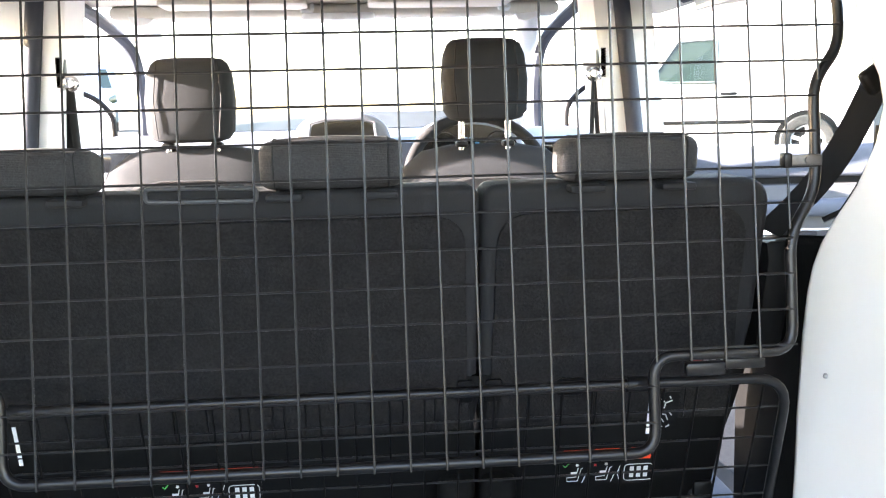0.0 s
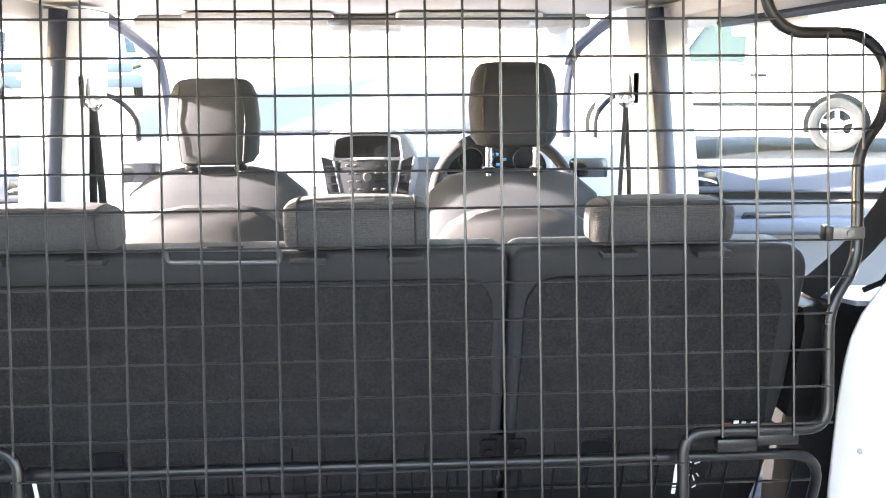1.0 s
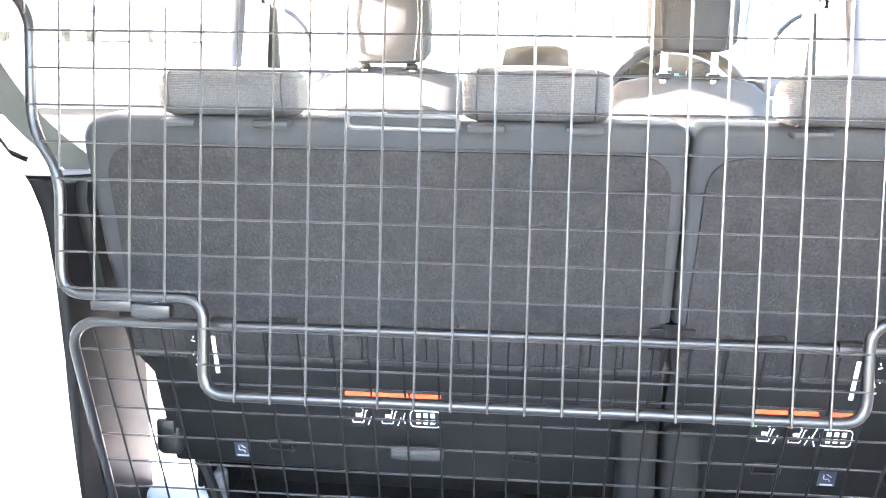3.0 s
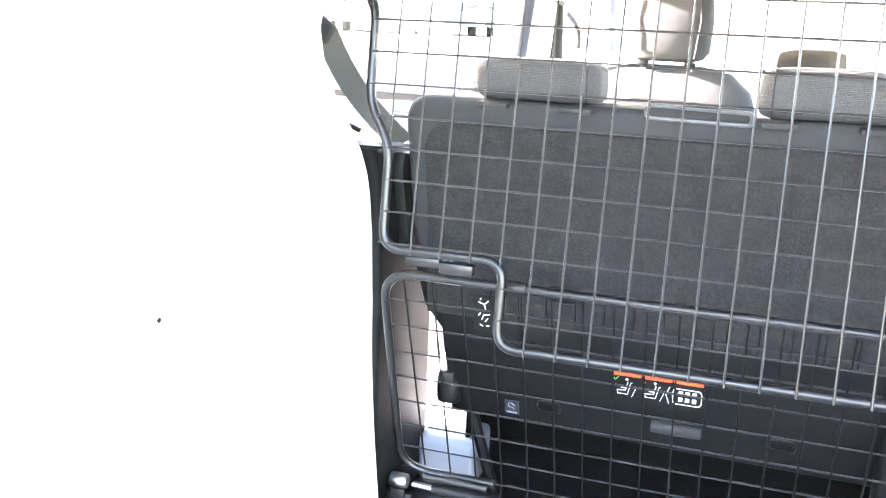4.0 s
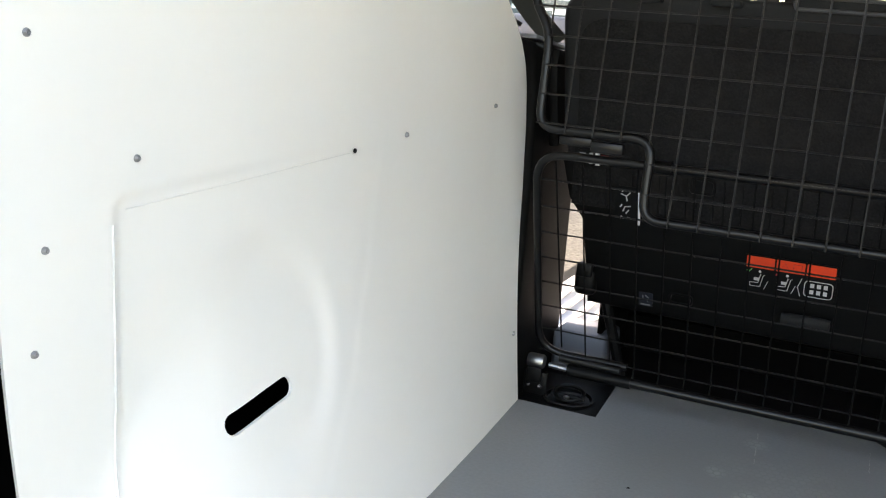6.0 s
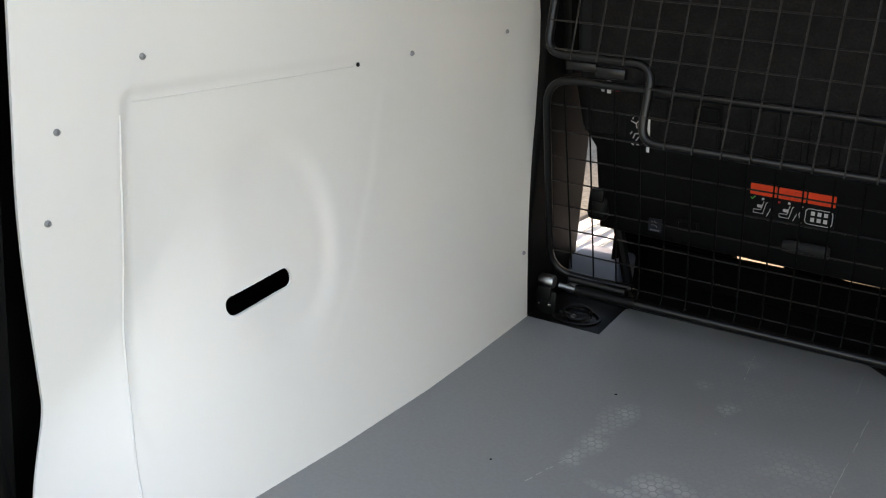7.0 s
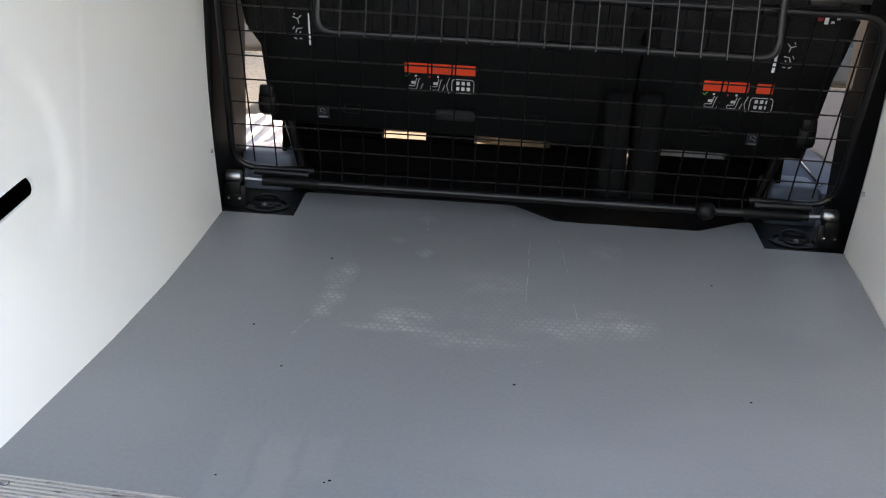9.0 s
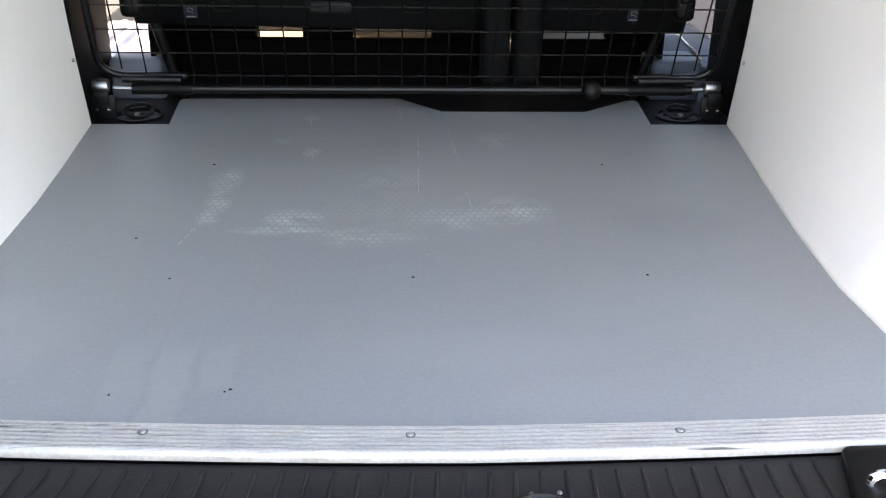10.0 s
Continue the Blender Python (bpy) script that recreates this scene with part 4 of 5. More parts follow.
    part("binnacle", plate(hood, 0.20, "y", 1.44, 0.014, 3), DASH, d)
    part("instrument_panel", plate([(0.355 + 0.140 * math.cos(a), 0.79 + 0.075 * math.sin(a)) for a in np.linspace(-0.3, math.pi + 0.3, 22)], 0.004, "y", 1.436), SCREEN, d)
    for x in (0.285, 0.435):
        part("gauge", tube([(x + 0.034 * math.cos(a), 1.434, 0.81 + 0.034 * math.sin(a)) for a in np.linspace(0, 2 * math.pi, 20, endpoint=False)], 0.0016, 6, True), VINYL, d)
    for i, (w, z) in enumerate(((0.010, 0.822), (0.007, 0.822), (0.012, 0.808), (0.008, 0.808), (0.010, 0.794))):
        x = 0.338 + 0.016 * (i % 3)
        part("readout", box(x, x + w, 1.4335, 1.4358, z, z + 0.007), READOUT, d, "lit blue readout")
    for x in (-0.62, 0.62):
        part("side_vent", plate(rounded(x - 0.055, x + 0.055, 0.74, 0.81, 0.015), 0.008, "y", 1.468, 0.003), SCREEN, d)
    return d


dashboard()
wheel = thing("steering_wheel", "dark three-spoke steering wheel before the instruments", "steering wheel")
wm = Matrix.Translation((0.36, 1.30, 0.715)) @ Matrix.Rotation(radians(66), 4, "X")
part("rim", moved(tube([(0.188 * math.cos(a), 0.188 * math.sin(a), 0) for a in np.linspace(0, 2 * math.pi, 36, endpoint=False)], 0.0155, 10, True), wm), VINYL, wheel)
part("hub", moved(lathe([(0.0, 0.03), (0.05, 0.026), (0.075, 0.008), (0.075, -0.02), (0.0, -0.03)]), wm), VINYL, wheel)
for a in (0, 180, 270):
    part("spoke", moved(box(0.06, 0.185, -0.018, 0.018, -0.008, 0.006, 0.005), wm @ Matrix.Rotation(radians(a), 4, "Z")), SILVERPLASTIC, wheel)


def front_door(s):
    """A front door swung wide open: padded grey trim with a handle recess, pull, pocket and speaker, window pane, and the mirror at its root."""
    d = tagged(new("front_door_left" if s < 0 else "front_door_right"), "open front door with blue-grey padded trim and a clear window", "door", kind="structure")
    m = Matrix.Translation((s * 0.83, 1.98, 0)) @ Matrix.Rotation(radians(76 * s), 4, "Z")

    def leaf(name, outline, lo, hi, material, bevel=0.0, parent=d, label=""):
        """A board of the door's inner face: outline (distance from the hinge, height), depths towards the cabin."""
        x0, x1 = sorted((-s * lo, -s * hi))
        return part(name, moved(plate([(-u, v) for u, v in outline], x1 - x0, "x", x0, bevel, 3), m), material, parent, label)

    def belt(u):
        return 0.758 + 0.012 * u

    us = (0.05, 0.3, 0.6, 0.85, 1.0)
    leaf("skin", [(0.02, 0.09), (1.0, 0.09), (1.04, 0.35)] + [(u, belt(u) - 0.004) for u in us[::-1]], -0.07, -0.045, PAINT, 0.008, label="white painted outer skin")
    leaf("lower_trim", [(0.05, 0.10), (0.97, 0.10), (1.0, 0.35), (1.0, belt(1.0) - 0.13), (0.05, belt(0.05) - 0.13)], -0.045, 0.0, DOORLOW, 0.01)
    leaf("groove", [(0.05, belt(0.05) - 0.129), (1.0, belt(1.0) - 0.129), (1.0, belt(1.0) - 0.108), (0.05, belt(0.05) - 0.108)], -0.045, -0.008, BLACK, label="dark groove")
    leaf("upper_pad", [(u, belt(u) - 0.107) for u in us] + [(u, belt(u)) for u in us[::-1]], -0.045, 0.022, DOORPAD, 0.016, label="blue-grey padded top")
    recess = leaf("handle_recess", [(0.19, belt(0.2) - 0.085), (0.33, belt(0.3) - 0.085), (0.315, belt(0.3) - 0.035), (0.21, belt(0.2) - 0.035)], 0.0195, 0.0235, SCREEN, 0.002)
    x0 = -s * 0.030
    part("handle", moved(tube(fillet([(x0, -0.205, belt(0.2) - 0.045), (x0 - s * 0.012, -0.235, belt(0.2) - 0.052), (x0 - s * 0.012, -0.30, belt(0.3) - 0.066), (x0, -0.315, belt(0.3) - 0.072)], 0.02), 0.0065, 8, flat=0.7), m), CHROME, recess, "chrome door handle")
    leaf("armrest", [(0.32, 0.515), (0.86, 0.535), (0.90, 0.575), (0.84, 0.592), (0.32, 0.572)], -0.002, 0.052, DOORPAD, 0.018)
    leaf("switch_panel", [(0.40, 0.574), (0.56, 0.580), (0.55, 0.598), (0.41, 0.592)], 0.010, 0.045, SCREEN, 0.004)
    leaf("door_pocket", [(0.14, 0.12), (0.80, 0.12), (0.86, 0.26), (0.14, 0.27)], -0.002, 0.045, DOORLOW, 0.018)
    speaker = part("speaker", moved(lathe([(0.0, 0.010), (0.06, 0.012), (0.078, 0.008), (0.084, 0.0)], 28), m @ Matrix.Translation((0, -0.20, 0.36)) @ Matrix.Rotation(radians(-90 * s), 4, "Y")), VINYL, d, "round dark speaker grille")
    part("speaker_rim", moved(tube([(0.084 * math.cos(a), 0.084 * math.sin(a), 0.003) for a in np.linspace(0, 2 * math.pi, 28, endpoint=False)], 0.005, 6, True), m @ Matrix.Translation((0, -0.20, 0.36)) @ Matrix.Rotation(radians(-90 * s), 4, "Y")), GREYTRIM, speaker)
    bm = bmesh.new()
    f = bm.faces.new([bm.verts.new((s * x, -u, z)) for x, u, z in ((0.02, 0.12, belt(0.12)), (0.02, 0.99, belt(1.0)), (-0.03, 0.95, 1.165), (-0.03, 0.50, 1.165), (0.0, 0.22, 0.96))])
    bmesh.ops.solidify(bm, geom=[f], thickness=0.004)
    pane = part("pane", moved(bm, m), GLASS, d, smooth=False)
    pane.visible_shadow = False
    mirror = part("mirror", moved(box(-0.09, 0.09, -0.045, 0.045, -0.095, 0.095, 0.04, 4), Matrix.Translation((s * 0.855, 2.06, 0.875)) @ Matrix.Rotation(radians(-8 * s), 4, "Z")), PAINT, d, "white mirror housing with a black frame")
    part("mirror_frame", tube(fillet([(s * 0.752, 1.998, 0.765), (s * 0.752, 1.998, 0.91), (s * 0.80, 1.995, 0.965), (s * 0.94, 1.985, 1.03), (s * 0.95, 1.985, 0.765)], 0.03, 5, True), 0.009, 8, True), BLACK, mirror)
    part("mirror_arm", box(min(s * 0.82, s * 0.90), max(s * 0.82, s * 0.90), 2.03, 2.07, 0.70, 0.80, 0.012), BLACK, d)
    return d


front_door(-1), front_door(1)


def side_opening(s):
    """The frame of the open side doorway: the rubber seal along the roof rail, and an unseen bar added to shade the
    front seats.
    """
    o = tagged(new("side_opening_trim_left" if s < 0 else "side_opening_trim_right"), "open side doorway with a black seal and an added shading bar", "door frame", kind="structure")
    x0, x1 = sorted((s * 0.86, s * 0.93))
    # unseen block, added to set the shadow edge on the front head rests
    part("shade_bar", box(x0, x1, 0.62, 1.04, 1.128, 1.164, 0.006), PAINT, o)
    part("seal", tube([(s * 0.835, 0.10, 1.158), (s * 0.835, 1.04, 1.158)], 0.010, 8), SEALMAT, o)
    return o


side_opening(-1), side_opening(1)


# ---- rear seats ----
def back(x, z, off=0.0):
    """A point on the rear seats' sloping back; off goes forward."""
    return Vector((x, 0.335 - 0.29 * z + off, z))




def on_back(bm):
    """Bends what is drawn upright about y = 0 onto the seats' back."""
    for v in bm.verts:
        v.co = Vector((v.co.x, 0.335 - 0.29 * v.co.z + v.co.y, v.co.z))
    return bm


def head_rest(x, w, z0, z1, y, label):
    """A low cushion with upright faces, tight edges, stitched end panels and two short posts in flat feet."""
    h = thing("head_rest", label, "head rest", "rear head rests")
    cz, hz, hw = (z0 + z1) / 2, (z1 - z0) / 2, w / 2
    rings, n = [], 21
    for i in range(n):
        t = -math.cos(math.pi * i / (n - 1))
        e = (1 - abs(t) ** 7) ** 0.5 if abs(t) < 1 else 0.0
        e = 0.62 + 0.38 * e
        ring = []
        for a in np.linspace(0, 2 * math.pi, 32, endpoint=False):
            c, s = math.cos(a), math.sin(a)
            yy = 0.050 * e * math.copysign(abs(c) ** 0.55, c)
            zz = hz * e * math.copysign(abs(s) ** 0.5, s)
            ring.append((x + hw * t, y + yy - 0.006 * zz / hz, cz + zz + 0.004 * math.cos(t * 1.4)))
        rings.append(ring)
    part("cushion", loft(rings), RIBFABRIC, h)
    for t in (-0.80, 0.80):
        k = 0.62 + 0.38 * (1 - abs(t) ** 7) ** 0.5
        part("seam", tube([(x + hw * t, y + 0.0505 * k * math.copysign(abs(math.cos(a)) ** 0.55, math.cos(a)) - 0.006 * math.copysign(abs(math.sin(a)) ** 0.5, math.sin(a)), cz + 0.002 + hz * k * 1.005 * math.copysign(abs(math.sin(a)) ** 0.5, math.sin(a))) for a in np.linspace(0, 2 * math.pi, 32, endpoint=False)], 0.0016, 5, True), VINYL, h)
    for dx in (-0.068, 0.068):
        part("post", tube([(x + dx, y - 0.01, z0 + 0.02), (x + dx, y - 0.008, z0 - 0.03)], 0.007, 8), BLACK, h)
        part("post_foot", box(x + dx - 0.026, x + dx + 0.026, y - 0.060, y + 0.02, z0 - 0.010, z0 + 0.001, 0.004), VINYL, h)
    return h


def rear_seat(x0, x1, label, gap_side):
    """One folding rear seat: padded back, carpet panel, ribbed plastic below, cushion and legs."""
    s = thing("rear_seat", label, "seat", "rear seats")
    cx = (x0 + x1) / 2
    # padded shell, rounded at its top
    r0, r1 = (0.052, 0.026) if gap_side < 0 else (0.026, 0.052)
    lo0, lo1 = (x0 + 0.010, x1) if gap_side < 0 else (x0, x1 - 0.010)
    body = [(lo0, 0.40), (lo0 + (x0 - lo0) * 0.2, 0.49), (x0, 0.56)] + [(p.x, p.z) for p in fillet([(x0, 0, 0.60), (x0, 0, 0.797), (cx, 0, 0.797)], r0, 6)[1:-1]]
    body += [(p.x, p.z) for p in fillet([(cx, 0, 0.797), (x1, 0, 0.797), (x1, 0, 0.60)], r1, 6)[1:-1]] + [(x1, 0.56), (lo1 + (x1 - lo1) * 0.2, 0.49), (lo1, 0.40)]
    part("backrest", on_back(plate(body, 0.11, "y", 0.006, 0.015, 4)), VINYL, s)
    # carpet panel with round upper corners
    a, b = x0 + 0.035, x1 - 0.035
    if gap_side < 0:
        b = x1 - 0.022
    else:
        a = x0 + 0.022
    panel = [(lo0 + 0.010, 0.388), (lo0 + (x0 - lo0) * 0.2 + 0.018, 0.49), (a - 0.004, 0.56)] + [(p.x, p.z) for p in fillet([(a - 0.002, 0, 0.60), (a, 0, 0.752), (b, 0, 0.752), (b + 0.002, 0, 0.60)], 0.055, 6)] + [(b + 0.004, 0.56), (lo1 + (x1 - lo1) * 0.2 - 0.018, 0.49), (lo1 - 0.010, 0.388)]
    part("carpet_panel", on_back(plate(panel, 0.010, "y", -0.001, 0.003)), CARPET, s, "dark needle-felt carpet panel")
    # ribbed plastic underneath
    lowp = [(lo0 - 0.010, 0.484), (lo0 + 0.004, 0.40), (x0 + (0.044 if gap_side < 0 else 0.0), 0.355), (x0 + (0.055 if gap_side < 0 else 0.0), 0.173 if gap_side < 0 else 0.164), (x1 - (0.042 if gap_side > 0 else 0.0), 0.16), (x1 - (0.024 if gap_side > 0 else 0.0), 0.355), (lo1 - 0.004, 0.40), (lo1 + 0.010, 0.484)]
    part("lower_cover", on_back(plate(lowp, 0.07, "y", 0.004, 0.005)), BLACK, s)
    n = int((x1 - x0 - 0.1) / 0.052)
    for i in range(n + 1):
        x = lo0 + 0.03 + 0.052 * i
        if x < lo1 - 0.02:
            part("rib", on_back(box(x - 0.0014, x + 0.0014, -0.0020, 0.006, 0.392, 0.470, 0.0008, 1)), BLACK, s)
    part("cushion", box(x0 + 0.06, x1 - 0.06 if gap_side > 0 else x1 - 0.01, 0.33, 0.80, 0.172, 0.30, 0.03, 3), FABRIC, s)
    for a, b in (((-0.600, -0.394), (-0.273, -0.142), (0.064, 0.20)) if gap_side < 0 else ((0.335, 0.350), (0.54, 0.60))):
        part("leg", box(a, b, 0.634, 0.70, -0.013, 0.175, 0.004), PAN, s)
    # bar added under the cushion to hold back glare from ahead
    part("glare_block", box(x0 + 0.08, x1 - 0.08 if gap_side > 0 else x1 - 0.02, 0.700, 0.735, 0.110, 0.20, 0.006), PAN, s)
    part("rail", box(x0 + 0.05, x1 - 0.05 if gap_side > 0 else x1, 0.600, 0.634, -0.013, 0.074, 0.004), PAN, s)
    # board added to keep the sun off the floor under the seat
    xo = x0 + 0.062 if gap_side < 0 else x1 - 0.072
    part("shade_board", box(xo, xo + 0.010, 0.37, 0.70, -0.013, 0.20, 0.003), PAN, s)
    return s


seat_big = rear_seat(-0.668, 0.2205, "wide part of a dark folding rear seat with a carpeted back", -1)
seat_small = rear_seat(0.2245, 0.668, "narrow part of a dark folding rear seat with a carpeted back", 1)
head_rest(-0.440, 0.206, 0.793, 0.862, 0.150, "low charcoal fabric head rest on the wide rear seat")
head_rest(0.003, 0.206, 0.793, 0.870, 0.140, "low charcoal fabric head rest in the rear seat's middle")
head_rest(0.443, 0.206, 0.793, 0.864, 0.140, "low charcoal fabric head rest on the narrow rear seat")

# a release tray in the seat's top
tray = thing("belt_guide_tray", "flat black plastic belt guide in the seat's top edge", "belt guide")
part("tray_rim", tube(fillet([back(-0.262, 0.786, -0.002), back(-0.105, 0.784, -0.002), back(-0.105, 0.803, -0.002), back(-0.262, 0.806, -0.002)], 0.008, 4, True), 0.0034, 8, True), TRAYRIM, tray)
part("flap", on_back(plate(rounded(-0.258, -0.108, 0.789, 0.802, 0.004), 0.004, "y", 0.0)), VINYL, tray)
part("tongue", on_back(plate(rounded(-0.205, -0.155, 0.803, 0.809, 0.002), 0.006, "y", -0.004)), VINYL, tray)


def warning_label(x, label, third):
    """The orange strip over a row of white pictures."""
    l = thing("warning_label", label, "label", "warning labels")
    Y = 0.0028
    part("backing", on_back(plate(rounded(x - 0.004, x + 0.162, 0.262, 0.336, 0.004), 0.0012, "y", Y)), BLACK, l)
    for i in range(3):
        a = x + 0.0545 * i
        if third or i < 2:
            part("orange_field", on_back(plate(rounded(a, a + (0.051 if third or i < 1 else 0.044), 0.310, 0.333, 0.002), 0.0012, "y", Y - 0.001)), ORANGE, l, "orange field")
        else:
            part("orange_field", on_back(plate(rounded(a + 0.007, a + 0.043, 0.310, 0.333, 0.002), 0.0012, "y", Y - 0.001)), ORANGE, l, "orange field")
    for pts in ([(0.062, 0.314), (0.078, 0.314), (0.070, 0.328)], [(0.085, 0.314), (0.100, 0.314), (0.100, 0.328), (0.085, 0.328)]):
        part("picture", on_back(tube([(x + u, Y - 0.0012, v) for u, v in pts], 0.0008, 4, True)), RED, l)
    # outlines of seats and of a car seen from above
    for cx in (x + 0.022, x + 0.072):
        for pts in ([(-0.012, 0.272), (0.006, 0.272), (0.011, 0.296), (0.014, 0.297)], [(-0.012, 0.272), (-0.013, 0.279), (0.002, 0.280), (0.006, 0.298)], [(0.014, 0.268), (0.020, 0.285)]):
            part("picture", on_back(tube([(cx + u, Y - 0.001, v) for u, v in pts], 0.0008, 4)), INK, l)
        part("picture", on_back(moved(disc(0.0026, 0.001, 10), Matrix.Translation((cx + 0.004, Y, 0.303)) @ Matrix.Rotation(radians(90), 4, "X"))), INK, l)
        part("picture", on_back(box(cx - 0.006, cx + 0.004, Y - 0.001, Y, 0.284, 0.290)), INK, l)
    part("picture", on_back(tube([(p.x, Y - 0.001, p.z) for p in fillet([(x + 0.108, 0, 0.268), (x + 0.158, 0, 0.268), (x + 0.158, 0, 0.300), (x + 0.108, 0, 0.300)], 0.008, 3, True)], 0.0008, 4, True)), INK, l)
    part("picture", on_back(tube([(x + 0.102, Y - 0.001, 0.266), (x + 0.096, Y - 0.001, 0.284), (x + 0.102, Y - 0.001, 0.302)], 0.0008, 4)), INK, l)
    for u in (0.118, 0.130, 0.142):
        part("picture", on_back(box(x + u, x + u + 0.007, Y - 0.001, Y, 0.274, 0.282)), INK, l)
        part("picture", on_back(box(x + u, x + u + 0.007, Y - 0.001, Y, 0.287, 0.295)), INK, l)
    part("tick", on_back(tube([(x + 0.002, Y - 0.001, 0.304), (x + 0.005, Y - 0.001, 0.300), (x + 0.011, Y - 0.001, 0.307)], 0.0012, 4)), GREEN, l, "green tick")
    part("dot", on_back(box(x + 0.055, x + 0.059, Y - 0.001, Y, 0.300, 0.304)), RED, l)
    l.location = (0, -0.29 * 0.002, 0.002)
    return l


warning_label(-0.298, "orange and white warning label on the wide rear seat's back", True)
warning_label(0.368, "orange and white warning label on the narrow rear seat's back", False)


def side_label(s):
    """The upright label with white pictures and a white strip."""
    l = thing("side_label", "black label with white pictures and a white strip", "label", "side labels")
    Y = -0.0034
    part("backing", on_back(plate(rounded(min(s * 0.513, s * 0.556), max(s * 0.513, s * 0.556), 0.366, 0.440, 0.003), 0.0012, "y", Y)), BLACK, l)
    for z0, z1 in ((0.363, 0.374), (0.377, 0.433)):
        part("strip", on_back(box(min(s * 0.505, s * 0.511), max(s * 0.505, s * 0.511), Y - 0.0012, Y, z0, z1)), STRIPE, l)
    for pts in ([(0.522, 0.428), (0.530, 0.420), (0.528, 0.410)], [(0.530, 0.420), (0.541, 0.424)], [(0.536, 0.432), (0.538, 0.428)], [(0.520, 0.400), (0.532, 0.398), (0.536, 0.388)], [(0.524, 0.392), (0.530, 0.384)], [(0.538, 0.402), (0.542, 0.396)], [(0.522, 0.376), (0.528, 0.376)], [(0.534, 0.374), (0.540, 0.378)]):
        part("picture", on_back(tube([(s * (u + 0.004), Y - 0.0006, v) for u, v in pts], 0.0013, 4)), INK, l)
    return l


side_label(-1), side_label(1)


def top_label(s):
    """A red and white label at the seat's lower shoulder."""
    l = thing("small_label", "small red and white label at the seat's shoulder", "label", "small labels")
    Y = -0.0032
    for u0, u1, z0, z1, m in ((0.572, 0.586, 0.480, 0.496, RED), (0.590, 0.598, 0.474, 0.500, STRIPE), (0.603, 0.610, 0.492, 0.498, INK), (0.614, 0.621, 0.484, 0.489, INK), (0.604, 0.611, 0.476, 0.481, INK), (0.618, 0.630, 0.494, 0.497, INK)):
        part("mark", on_back(box(min(s * u0, s * u1), max(s * u0, s * u1), Y, Y + 0.001, z0, z1)), m, l)
    part("backing", on_back(plate(rounded(min(s * 0.566, s * 0.636), max(s * 0.566, s * 0.636), 0.470, 0.503, 0.004), 0.002, "y", Y + 0.001)), BLACK, l)
    return l


top_label(-1), top_label(1)


def small_tag(x):
    l = thing("anchor_tag", "small dark blue anchor tag with a white picture", "label", "anchor tags")
    Y = 0.0028
    part("backing", on_back(box(x, x + 0.028, Y, Y + 0.001, 0.188, 0.218)), BLUE, l)
    for pts in ([(0.008, 0.212), (0.008, 0.203), (0.016, 0.203), (0.019, 0.198)], [(0.012, 0.213), (0.020, 0.207)]):
        part("picture", on_back(tube([(x + u, Y - 0.0006, v) for u, v in pts], 0.0011, 4)), DIMINK, l)
    part("bar", on_back(box(x + 0.004, x + 0.024, Y - 0.001, Y, 0.190, 0.193)), DIMINK, l)
    return l


small_tag(-0.502), small_tag(0.488)


